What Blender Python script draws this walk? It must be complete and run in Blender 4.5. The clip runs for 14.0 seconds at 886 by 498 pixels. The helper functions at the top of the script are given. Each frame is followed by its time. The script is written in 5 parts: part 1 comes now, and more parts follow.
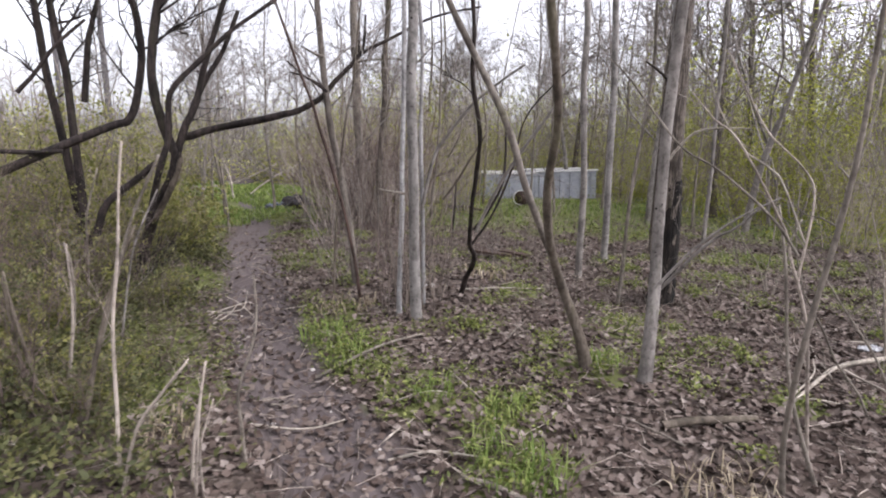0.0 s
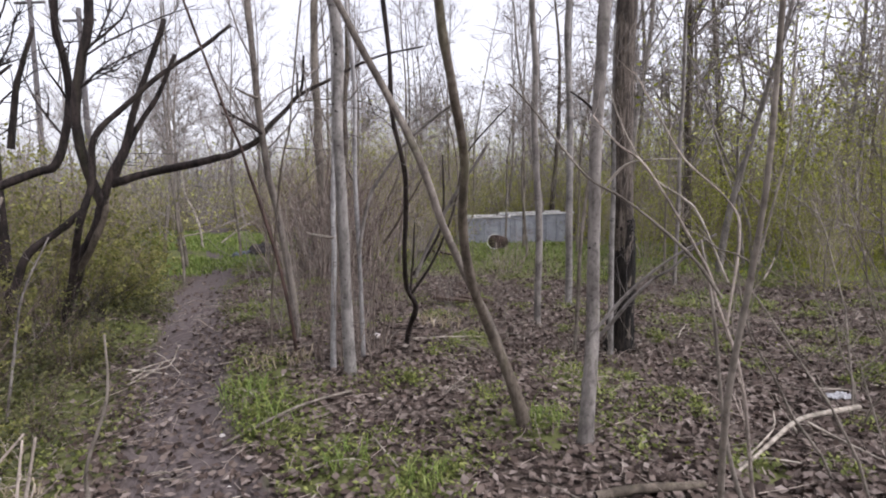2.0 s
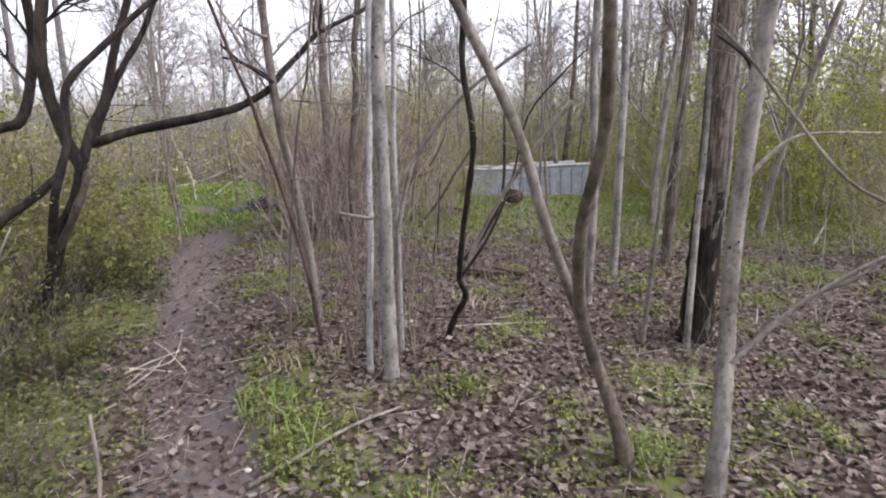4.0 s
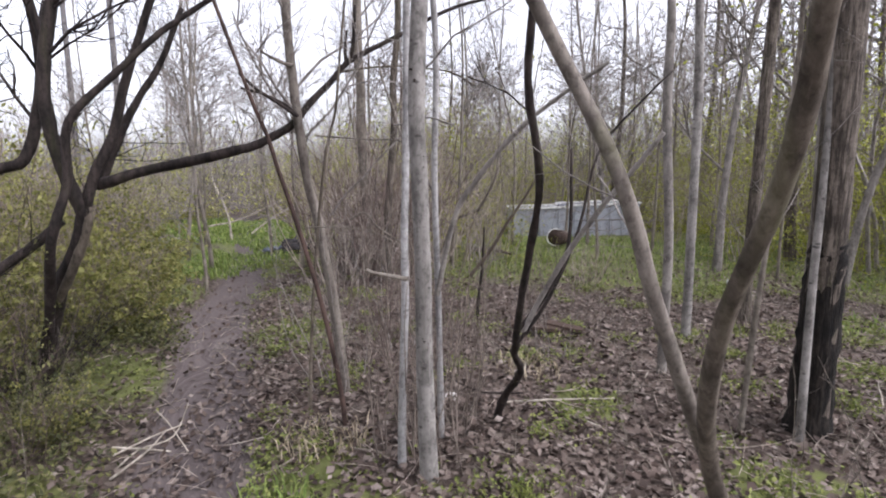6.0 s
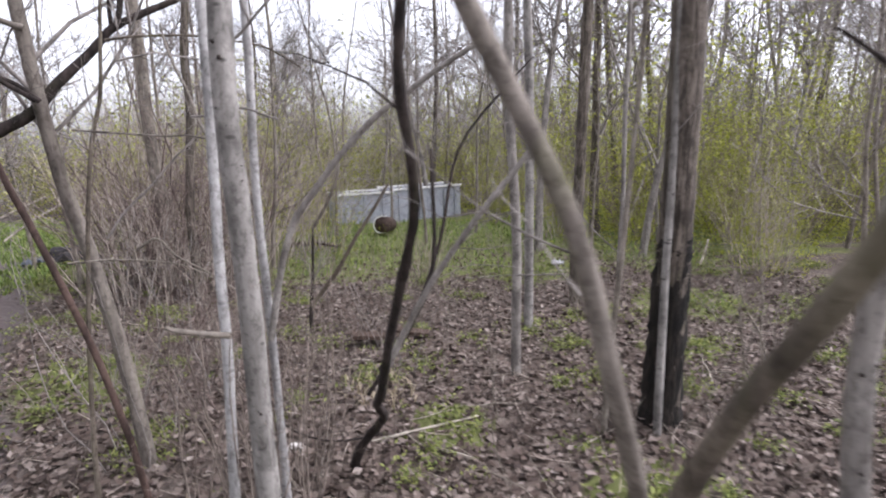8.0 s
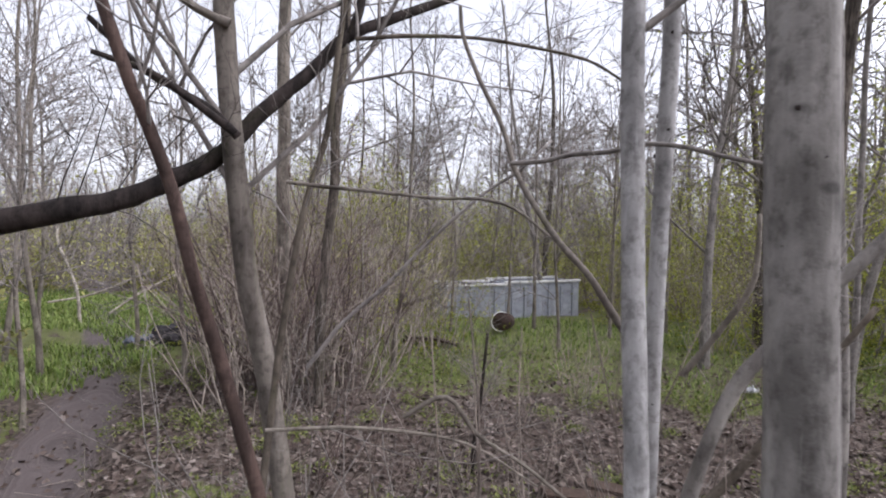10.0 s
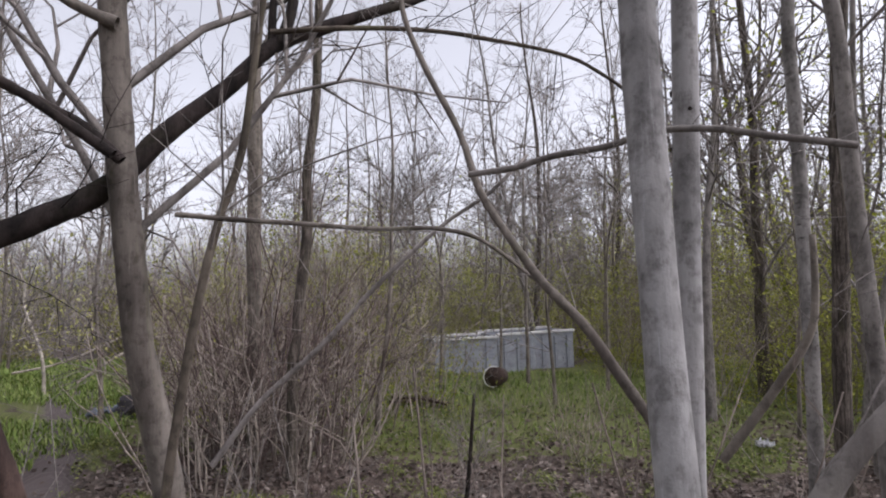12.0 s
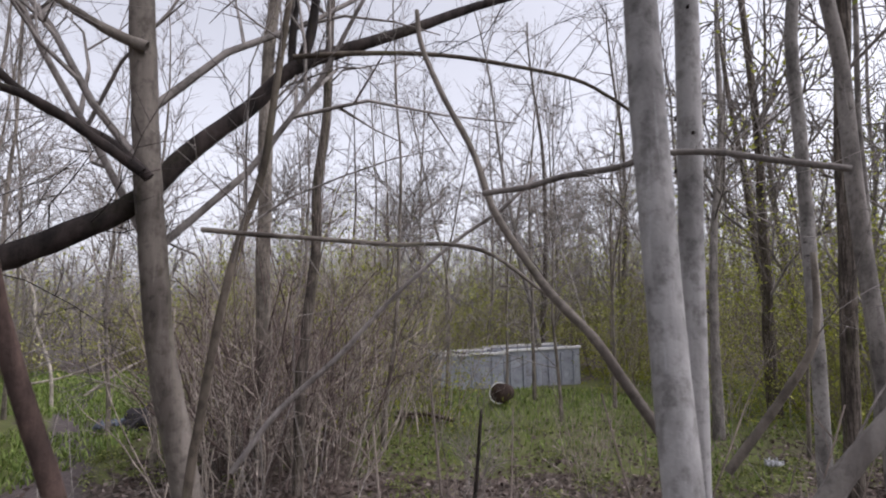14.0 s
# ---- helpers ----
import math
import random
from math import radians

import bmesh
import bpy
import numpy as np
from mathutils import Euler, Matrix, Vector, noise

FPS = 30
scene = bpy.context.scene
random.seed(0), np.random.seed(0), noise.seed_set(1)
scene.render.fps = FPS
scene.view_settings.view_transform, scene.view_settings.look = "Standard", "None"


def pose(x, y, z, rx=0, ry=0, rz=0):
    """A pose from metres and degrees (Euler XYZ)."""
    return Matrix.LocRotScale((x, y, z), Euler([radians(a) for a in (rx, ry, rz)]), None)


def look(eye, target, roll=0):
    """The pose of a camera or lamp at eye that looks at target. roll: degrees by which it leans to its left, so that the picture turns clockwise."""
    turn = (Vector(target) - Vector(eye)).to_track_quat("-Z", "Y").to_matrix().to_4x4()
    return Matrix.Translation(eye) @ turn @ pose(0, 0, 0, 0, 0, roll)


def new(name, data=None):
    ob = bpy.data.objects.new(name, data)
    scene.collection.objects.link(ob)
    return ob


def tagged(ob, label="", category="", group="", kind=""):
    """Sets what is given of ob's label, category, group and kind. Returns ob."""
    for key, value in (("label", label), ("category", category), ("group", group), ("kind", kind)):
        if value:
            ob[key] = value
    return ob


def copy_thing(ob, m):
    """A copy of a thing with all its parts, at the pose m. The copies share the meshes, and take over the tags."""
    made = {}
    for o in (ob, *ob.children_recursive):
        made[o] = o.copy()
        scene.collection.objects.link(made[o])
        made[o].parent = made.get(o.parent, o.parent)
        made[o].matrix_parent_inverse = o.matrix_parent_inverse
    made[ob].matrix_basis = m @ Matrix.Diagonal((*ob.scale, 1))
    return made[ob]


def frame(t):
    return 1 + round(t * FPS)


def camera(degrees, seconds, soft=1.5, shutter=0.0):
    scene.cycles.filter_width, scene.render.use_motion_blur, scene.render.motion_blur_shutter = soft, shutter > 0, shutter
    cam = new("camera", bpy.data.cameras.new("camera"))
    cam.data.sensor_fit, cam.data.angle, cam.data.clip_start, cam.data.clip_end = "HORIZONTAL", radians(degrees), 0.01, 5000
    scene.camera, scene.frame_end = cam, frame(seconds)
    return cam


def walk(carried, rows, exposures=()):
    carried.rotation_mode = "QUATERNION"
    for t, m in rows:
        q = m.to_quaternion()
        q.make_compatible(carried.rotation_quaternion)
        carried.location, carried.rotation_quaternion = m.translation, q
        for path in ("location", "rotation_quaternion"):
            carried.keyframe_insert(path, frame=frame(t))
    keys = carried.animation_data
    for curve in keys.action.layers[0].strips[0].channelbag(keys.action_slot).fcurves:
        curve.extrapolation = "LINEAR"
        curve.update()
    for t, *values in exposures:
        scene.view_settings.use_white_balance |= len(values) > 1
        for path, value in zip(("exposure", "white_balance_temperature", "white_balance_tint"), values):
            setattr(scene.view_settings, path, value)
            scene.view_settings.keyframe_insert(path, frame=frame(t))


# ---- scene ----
cam = camera(78.0, 14.0, soft=2.0, shutter=0.35)
PATH = [
    (0, look((0.443, 0.068, 1.414), (0.202, 2.015, 1.028), 0.7)),
    (0.5, look((0.661, 0.282, 1.318), (0.371, 2.23, 0.971), 0.0)),
    (1, look((0.81, 0.429, 1.384), (0.503, 2.374, 1.033), -0.6)),
    (1.5, look((0.809, 0.411, 1.39), (0.532, 2.376, 1.141), -0.4)),
    (2, look((0.816, 0.399, 1.365), (0.601, 2.375, 1.145), -0.3)),
    (2.5, look((0.802, 0.479, 1.343), (0.602, 2.448, 1.055), -0.6)),
    (3, look((0.707, 0.644, 1.37), (0.504, 2.598, 0.994), -0.5)),
    (3.5, look((0.506, 0.839, 1.445), (0.315, 2.788, 1.039), -0.3)),
    (4, look((0.327, 1.092, 1.507), (0.146, 3.038, 1.085), -0.0)),
    (6.3, look((0.203, 1.75, 1.518), (-0.123, 3.707, 1.26), -0.1)),
    (6.5, look((0.24, 1.769, 1.506), (0.087, 3.748, 1.264), -0.8)),
    (7, look((0.429, 1.799, 1.383), (0.633, 3.77, 1.115), -2.2)),
    (7.5, look((0.378, 1.905, 1.473), (0.665, 3.862, 1.173), -1.5)),
    (8, look((0.056, 2.275, 1.619), (0.387, 4.212, 1.249), -1.0)),
    (8.5, look((-0.174, 2.691, 1.545), (0.09, 4.658, 1.299), -2.1)),
    (9, look((-0.415, 3.024, 1.6), (-0.287, 5.004, 1.349), -1.7)),
    (9.2, look((-0.505, 3.19, 1.602), (-0.382, 5.179, 1.436), 0.9)),
    (11.3, look((-0.799, 3.639, 1.574), (-0.778, 5.638, 1.628), 0.4)),
    (11.5, look((-0.705, 3.709, 1.587), (-0.691, 5.706, 1.696), -0.2)),
    (12, look((-0.629, 3.802, 1.575), (-0.514, 5.793, 1.72), -0.3)),
    (12.5, look((-0.71, 3.737, 1.564), (-0.617, 5.729, 1.711), 0.1)),
    (13, look((-0.721, 3.75, 1.565), (-0.645, 5.743, 1.716), 0.5)),
    (13.5, look((-0.709, 3.752, 1.576), (-0.623, 5.742, 1.75), 0.1)),
    (14, look((-0.646, 3.763, 1.571), (-0.552, 5.75, 1.773), 0.1)),
]

walk(cam, PATH, [(0, 1.27, 6180, 17), (1, 1.24, 6180, 17), (1.5, 1.22, 6180, 17), (2, 1, 6180, 18), (3, 1.06, 6180, 18), (4, 1.38, 6140, 17), (6.5, 1.2, 6060, 17), (7, 1.1, 6040, 17), (7.5, 1.2, 6060, 17), (8, 1.5, 6040, 17), (8.5, 1.42, 6010, 16), (9.2, 1.36, 5980, 16), (11.3, 0.69, 6120, 18), (14, 0.7, 6120, 18)])

# ---- world and light: a bright overcast spring day ----
scene.view_settings.exposure = 0.0
world = bpy.data.worlds.new("overcast_sky")
scene.world = world
world.use_nodes = True
wt = world.node_tree
sky = wt.nodes.new("ShaderNodeTexSky")
sky.sky_type, sky.sun_disc = "NISHITA", False
sky.sun_elevation, sky.sun_rotation = radians(54), radians(104)
sky.air_density, sky.dust_density = 1.0, 3.0
pale = wt.nodes.new("ShaderNodeHueSaturation")
pale.inputs["Saturation"].default_value = 0.13
wt.links.new(sky.outputs[0], pale.inputs["Color"])
wt.links.new(pale.outputs[0], wt.nodes["Background"].inputs[0])
wt.nodes["Background"].inputs[1].default_value = 0.15

sun_data = bpy.data.lights.new("sun", "SUN")
sun_data.energy, sun_data.angle, sun_data.color = 0.75, radians(50), (1.0, 0.98, 0.96)
sun = new("sun", sun_data)
sun.matrix_world = look((12.0, -3.0, 17), (0, 0, 0))


# ---- materials ----
def shader(name, rough=0.85):
    m = bpy.data.materials.new(name)
    m.use_nodes = True
    t = m.node_tree
    b = t.nodes["Principled BSDF"]
    b.inputs["Roughness"].default_value = rough
    b.inputs["Specular IOR Level"].default_value = 0.25
    return m, t, b


def node(t, kind, **values):
    n = t.nodes.new(kind)
    for key, v in values.items():
        n.inputs[key.replace("_", " ")].default_value = v
    return n


def ramp(t, fac, stops):
    r = t.nodes.new("ShaderNodeValToRGB")
    e = r.color_ramp.elements
    while len(e) < len(stops):
        e.new(0.5)
    for k, (p, c) in zip(e, stops):
        k.position, k.color = p, (*c, 1)
    t.links.new(fac, r.inputs[0])
    return r.outputs[0]


def stretched(t, scale):
    c = t.nodes.new("ShaderNodeTexCoord")
    m = t.nodes.new("ShaderNodeMapping")
    m.inputs["Scale"].default_value = scale
    t.links.new(c.outputs["Object"], m.inputs[0])
    return m.outputs[0]


def noise_of(t, vector, scale, detail=6.0, rough=0.6):
    n = node(t, "ShaderNodeTexNoise", Scale=scale, Detail=detail, Roughness=rough)
    if vector is not None:
        t.links.new(vector, n.inputs["Vector"])
    return n.outputs["Fac"]


def mixed(t, fac, a, b, mode="MIX"):
    n = t.nodes.new("ShaderNodeMix")
    n.data_type, n.blend_type = "RGBA", mode
    for sock, v in ((n.inputs[0], fac), (n.inputs[6], a), (n.inputs[7], b)):
        if isinstance(v, bpy.types.NodeSocket):
            t.links.new(v, sock)
        else:
            sock.default_value = v if not isinstance(v, tuple) else (*v, 1)
    return n.outputs[2]


def bump(t, b, height, strength, distance=0.01):
    n = node(t, "ShaderNodeBump", Strength=strength, Distance=distance)
    t.links.new(height, n.inputs["Height"])
    t.links.new(n.outputs[0], b.inputs["Normal"])


def bark(name, dark, light, marks=0.0, furrow=0.0, moss=0.0, fine=30.0):
    """Bark: long grain up the stem, blotches, cross marks, furrows and a little moss."""
    m, t, b = shader(name, 0.9)
    long_grain = noise_of(t, stretched(t, (1, 1, 0.12)), fine)
    blotch = noise_of(t, stretched(t, (1, 1, 0.6)), 9.0, 6.0, 0.65)
    col = ramp(t, long_grain, [(0.3, dark), (0.7, light)])
    col = mixed(t, ramp(t, blotch, [(0.45, (0, 0, 0)), (0.62, (0.75, 0.75, 0.75))]), col, tuple(0.55 * c for c in dark))
    mottle = noise_of(t, stretched(t, (1, 1, 0.8)), 42.0, 4.0, 0.7)
    col = mixed(t, 0.8, col, mixed(t, 1.0, col, ramp(t, mottle, [(0.34, (0.45, 0.44, 0.43)), (0.5, (0.95, 0.95, 0.95)), (0.7, (1.0, 1.0, 1.0))]), "MULTIPLY"))
    fleck = ramp(t, noise_of(t, None, 23.0, 5.0, 0.7), [(0.6, (0, 0, 0)), (0.72, (0.4, 0.4, 0.4))])
    col = mixed(t, fleck, col, tuple(min(0.6, 1.25 * c + 0.015) for c in light))
    height = long_grain
    if marks:
        spots = node(t, "ShaderNodeTexVoronoi", Scale=16.0, Randomness=1.0)
        t.links.new(stretched(t, (0.7, 0.7, 1.4)), spots.inputs["Vector"])
        k = ramp(t, spots.outputs["Distance"], [(0.10, (1, 1, 1)), (0.2, (0, 0, 0))])
        n = node(t, "ShaderNodeMath")
        n.operation = "MULTIPLY"
        n.inputs[1].default_value = marks
        t.links.new(k, n.inputs[0])
        col = mixed(t, n.outputs[0], col, tuple(0.3 * c for c in dark))
    if furrow:
        height = noise_of(t, stretched(t, (1, 1, 0.08)), 60.0, 3.0, 0.7)
        col = mixed(t, ramp(t, height, [(0.4, (0.85, 0.85, 0.85)), (0.55, (0, 0, 0))]), col, tuple(0.35 * c for c in dark))
    if moss:
        g = ramp(t, noise_of(t, None, 7.0), [(0.55, (0, 0, 0)), (0.75, (moss, moss, moss))])
        col = mixed(t, g, col, (0.13, 0.14, 0.05))
    t.links.new(col, b.inputs["Base Color"])
    bump(t, b, mixed(t, 0.4, height, mixed(t, 0.5, blotch, mottle)), 1.0, 0.010 + 0.01 * furrow)
    return m


def foliage(name, stops, rough=0.6, through_light=0.25):
    """Leaves or blades: each one takes its own tone."""
    m, t, b = shader(name, rough)
    g = t.nodes.new("ShaderNodeNewGeometry")
    col = ramp(t, g.outputs["Random Per Island"], stops)
    col = mixed(t, 0.35, col, mixed(t, 1.0, col, ramp(t, noise_of(t, None, 40.0), [(0.3, (0.45, 0.45, 0.45)), (0.7, (1, 1, 1))]), "MULTIPLY"))
    t.links.new(col, b.inputs["Base Color"])
    if through_light:
        tr = t.nodes.new("ShaderNodeBsdfTranslucent")
        t.links.new(col, tr.inputs[0])
        mx = node(t, "ShaderNodeMixShader", Fac=through_light)
        t.links.new(b.outputs[0], mx.inputs[1])
        t.links.new(tr.outputs[0], mx.inputs[2])
        t.links.new(mx.outputs[0], t.nodes["Material Output"].inputs[0])
    return m


GREY = bark("pale_grey_bark", (0.17, 0.155, 0.14), (0.36, 0.335, 0.31), marks=0.8, fine=14.0)
GREYPLAIN = bark("grey_bark", (0.17, 0.15, 0.135), (0.33, 0.30, 0.27), moss=0.2, fine=20.0)
PALEGREY = bark("pale_silver_grey_bark", (0.27, 0.255, 0.245), (0.52, 0.50, 0.485), marks=0.5, fine=12.0)
GREYBROWN = bark("brownish_grey_bark", (0.12, 0.10, 0.085), (0.27, 0.235, 0.20), moss=0.3, fine=18.0)
BROWN = bark("brown_bark", (0.085, 0.068, 0.052), (0.20, 0.165, 0.13), moss=0.35)
TAN = bark("tan_bark", (0.16, 0.135, 0.11), (0.31, 0.27, 0.225))
DARK = bark("dark_bark", (0.015, 0.0115, 0.0105), (0.066, 0.05, 0.044), moss=0.15)
FURROW = bark("furrowed_bark", (0.085, 0.068, 0.055), (0.24, 0.20, 0.165), furrow=1.0, moss=0.3)
BLACKBARK = bark("black_rotten_bark", (0.008, 0.007, 0.006), (0.045, 0.035, 0.028), furrow=0.8)
TWIG = bark("brown_twig_bark", (0.15, 0.118, 0.10), (0.34, 0.28, 0.235), fine=20.0)
GREYTWIG = bark("grey_twig_bark", (0.18, 0.158, 0.143), (0.38, 0.34, 0.31), fine=20.0)
PALETWIG = bark("bleached_twig_bark", (0.30, 0.26, 0.21), (0.56, 0.50, 0.42), fine=20.0)
DRYTWIG = bark("dry_tan_twig_bark", (0.30, 0.25, 0.21), (0.54, 0.46, 0.39), fine=12.0)
# grey-brown bark of the far wood, lightened to imitate haze and flare
HAZEDTWIG = bark("haze_paled_grey_brown_bark", (0.23, 0.20, 0.18), (0.38, 0.335, 0.30), fine=3.0)
REDTWIG = bark("red_brown_twig_bark", (0.10, 0.072, 0.062), (0.25, 0.19, 0.165), fine=20.0)
REDDISH = bark("reddish_brown_bark", (0.055, 0.036, 0.03), (0.15, 0.098, 0.08))
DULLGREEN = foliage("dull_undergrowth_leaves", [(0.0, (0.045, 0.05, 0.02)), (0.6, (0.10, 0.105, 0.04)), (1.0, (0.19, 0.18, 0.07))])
GREEN = foliage("spring_green_leaves", [(0.0, (0.08, 0.10, 0.025)), (0.5, (0.17, 0.20, 0.05)), (1.0, (0.30, 0.32, 0.10))])
YELLOWGREEN = foliage("yellow_green_leaves", [(0.0, (0.13, 0.15, 0.02)), (0.5, (0.33, 0.35, 0.05)), (1.0, (0.52, 0.52, 0.12))], 0.6, 0.4)
OLIVE = foliage("olive_leaves", [(0.0, (0.11, 0.115, 0.03)), (0.6, (0.22, 0.22, 0.065)), (1.0, (0.33, 0.31, 0.11))], 0.6, 0.35)
BLADES = foliage("grass_blades", [(0.0, (0.10, 0.15, 0.03)), (0.6, (0.19, 0.26, 0.055)), (1.0, (0.32, 0.37, 0.12))])
# olive leaves for the distance, with bright haze put into their colour
HAZEDLEAF = foliage("haze_paled_olive_leaves", [(0.0, (0.28, 0.28, 0.09)), (0.6, (0.44, 0.44, 0.14)), (1.0, (0.58, 0.56, 0.22))], 0.6, 0.4)
STRAW = foliage("dry_grass", [(0.0, (0.30, 0.24, 0.16)), (1.0, (0.52, 0.44, 0.31))])
LITTER = foliage("dead_leaves", [(0.0, (0.04, 0.027, 0.022)), (0.35, (0.095, 0.067, 0.054)), (0.7, (0.155, 0.12, 0.10)), (0.95, (0.225, 0.182, 0.158)), (1.0, (0.32, 0.27, 0.235))], 0.75, 0.0)


def ground_material():
    m, t, b = shader("woodland_soil", 0.95)
    mud = node(t, "ShaderNodeAttribute")
    mud.attribute_name = "mud"
    grn = node(t, "ShaderNodeAttribute")
    grn.attribute_name = "green"
    fine = noise_of(t, None, 55.0, 8.0, 0.7)
    mid = noise_of(t, None, 9.0, 5.0)
    big = noise_of(t, None, 0.7, 4.0)
    cells = node(t, "ShaderNodeTexVoronoi", Scale=24.0)
    t.links.new(stretched(t, (1, 1, 1)), cells.inputs["Vector"])
    leaves = ramp(t, cells.outputs["Color"], [(0.1, (0.045, 0.032, 0.026)), (0.5, (0.10, 0.075, 0.06)), (0.9, (0.18, 0.145, 0.122))])
    leaves = mixed(t, 1.0, leaves, ramp(t, fine, [(0.3, (0.4, 0.4, 0.4)), (0.65, (1, 1, 1))]), "MULTIPLY")
    earth = ramp(t, mid, [(0.3, (0.045, 0.035, 0.035)), (0.55, (0.10, 0.08, 0.079)), (0.8, (0.17, 0.14, 0.135))])
    earth = mixed(t, 0.6, earth, ramp(t, fine, [(0.35, (0.055, 0.043, 0.04)), (0.7, (0.19, 0.158, 0.147))]))
    turf = ramp(t, mixed(t, 0.5, fine, mid), [(0.3, (0.055, 0.06, 0.02)), (0.55, (0.12, 0.135, 0.04)), (0.8, (0.2, 0.21, 0.075))])
    edge = node(t, "ShaderNodeMath")
    edge.operation = "MULTIPLY_ADD"
    t.links.new(big, edge.inputs[0])
    edge.inputs[1].default_value = 0.9
    t.links.new(grn.outputs["Fac"], edge.inputs[2])
    spread = node(t, "ShaderNodeMath")
    spread.operation = "MULTIPLY_ADD"
    t.links.new(mid, spread.inputs[0])
    spread.inputs[1].default_value = 0.7
    t.links.new(edge.outputs[0], spread.inputs[2])
    col = mixed(t, ramp(t, spread.outputs[0], [(0.95, (0, 0, 0)), (1.3, (0.85, 0.85, 0.85))]), leaves, turf)
    rough_edge = node(t, "ShaderNodeMath")
    rough_edge.operation = "MULTIPLY_ADD"
    t.links.new(mid, rough_edge.inputs[0])
    rough_edge.inputs[1].default_value = 0.6
    t.links.new(mud.outputs["Fac"], rough_edge.inputs[2])
    col = mixed(t, ramp(t, rough_edge.outputs[0], [(0.6, (0, 0, 0)), (0.95, (1, 1, 1))]), col, earth)
    t.links.new(col, b.inputs["Base Color"])
    bump(t, b, mixed(t, 0.5, fine, mid), 0.9, 0.03)
    return m


def plain(name, stops, scale=8.0, rough=0.6, metal=0.0, bumpiness=0.2):
    m, t, b = shader(name, rough)
    b.inputs["Metallic"].default_value = metal
    n = noise_of(t, None, scale, 8.0, 0.65)
    t.links.new(ramp(t, n, stops), b.inputs["Base Color"])
    bump(t, b, n, bumpiness, 0.01)
    return m


SHEET = plain("weathered_grey_blue_sheet", [(0.3, (0.16, 0.145, 0.14)), (0.42, (0.30, 0.31, 0.35)), (0.6, (0.39, 0.405, 0.45)), (0.8, (0.50, 0.51, 0.545))], 5.0, 0.65)
RIM = plain("chalky_white_edge", [(0.35, (0.40, 0.39, 0.37)), (0.5, (0.85, 0.84, 0.82))], 9.0, 0.6)
INSIDE = plain("dark_rusty_inside", [(0.3, (0.03, 0.02, 0.018)), (0.7, (0.11, 0.06, 0.045))], 8.0, 0.8)
RUST = plain("rusty_metal", [(0.3, (0.025, 0.018, 0.015)), (0.6, (0.065, 0.042, 0.033)), (0.8, (0.13, 0.09, 0.07))], 9.0, 0.8)
BAGBLUE = plain("dull_blue_plastic_film", [(0.3, (0.07, 0.08, 0.10)), (0.7, (0.19, 0.21, 0.26))], 7.0, 0.4)
PLASTIC = plain("dirty_white_plastic_film", [(0.3, (0.18, 0.18, 0.18)), (0.6, (0.42, 0.42, 0.43))], 7.0, 0.35)
SOILHEAP = plain("dark_turned_soil", [(0.3, (0.02, 0.018, 0.02)), (0.7, (0.09, 0.08, 0.085))], 12.0, 0.95, 0.0, 0.9)
STONE = plain("pale_stone", [(0.3, (0.42, 0.39, 0.36)), (0.7, (0.66, 0.62, 0.58))], 14.0, 0.8)
OLDWOOD = plain("old_wood", [(0.3, (0.02, 0.014, 0.011)), (0.7, (0.10, 0.065, 0.048))], 12.0, 0.85)
POLEWOOD = plain("tarred_pole_wood", [(0.3, (0.06, 0.055, 0.055)), (0.7, (0.15, 0.14, 0.14))], 6.0, 0.9)


# ---- mesh building ----
class Soup:
    """Collects quads and triangles for one mesh."""

    def __init__(self):
        self.v, self.f, self.n = [], [], 0

    def add(self, verts, faces):
        verts = np.asarray(verts, float)
        self.v.append(verts)
        for fs in faces:
            self.f.append(np.asarray(fs, int) + self.n)
        self.n += len(verts)

    def mesh(self, name, material, smooth=True):
        me = bpy.data.meshes.new(name)
        v = np.concatenate(self.v)
        sizes = np.concatenate([np.full(len(f), f.shape[1]) for f in self.f])
        loops = np.concatenate([f.ravel() for f in self.f])
        me.vertices.add(len(v))
        me.vertices.foreach_set("co", v.ravel())
        me.loops.add(len(loops))
        me.loops.foreach_set("vertex_index", loops)
        me.polygons.add(len(sizes))
        me.polygons.foreach_set("loop_start", np.r_[0, np.cumsum(sizes)[:-1]])
        me.polygons.foreach_set("use_smooth", np.full(len(sizes), smooth))
        me.update(calc_edges=True)
        me.validate()
        me.materials.append(material)
        return me


def part(name, soup, material, parent, label="", smooth=True):
    ob = new(name, soup.mesh(name, material, smooth))
    ob.parent = parent
    if parent is not None:
        ob.matrix_parent_inverse = parent.matrix_basis.inverted()
    if label:
        ob["label"] = label
    return ob


def thing(name, place, label, category, group="", kind=""):
    ob = new(name)
    ob.matrix_basis = Matrix.Translation(place)
    return tagged(ob, label, category, group, kind)


def smooth_path(points, steps=4):
    """A soft curve through the points."""
    p = np.asarray(points, float)
    q = np.vstack([2 * p[0] - p[1], p, 2 * p[-1] - p[-2]])
    out = []
    for i in range(len(p) - 1):
        a, b, c, d = q[i : i + 4]
        for s in np.arange(steps) / steps:
            out.append(0.5 * (2 * b + (c - a) * s + (2 * a - 5 * b + 4 * c - d) * s * s + (3 * b - a - 3 * c + d) * s**3))
    return np.array(out + [p[-1]])


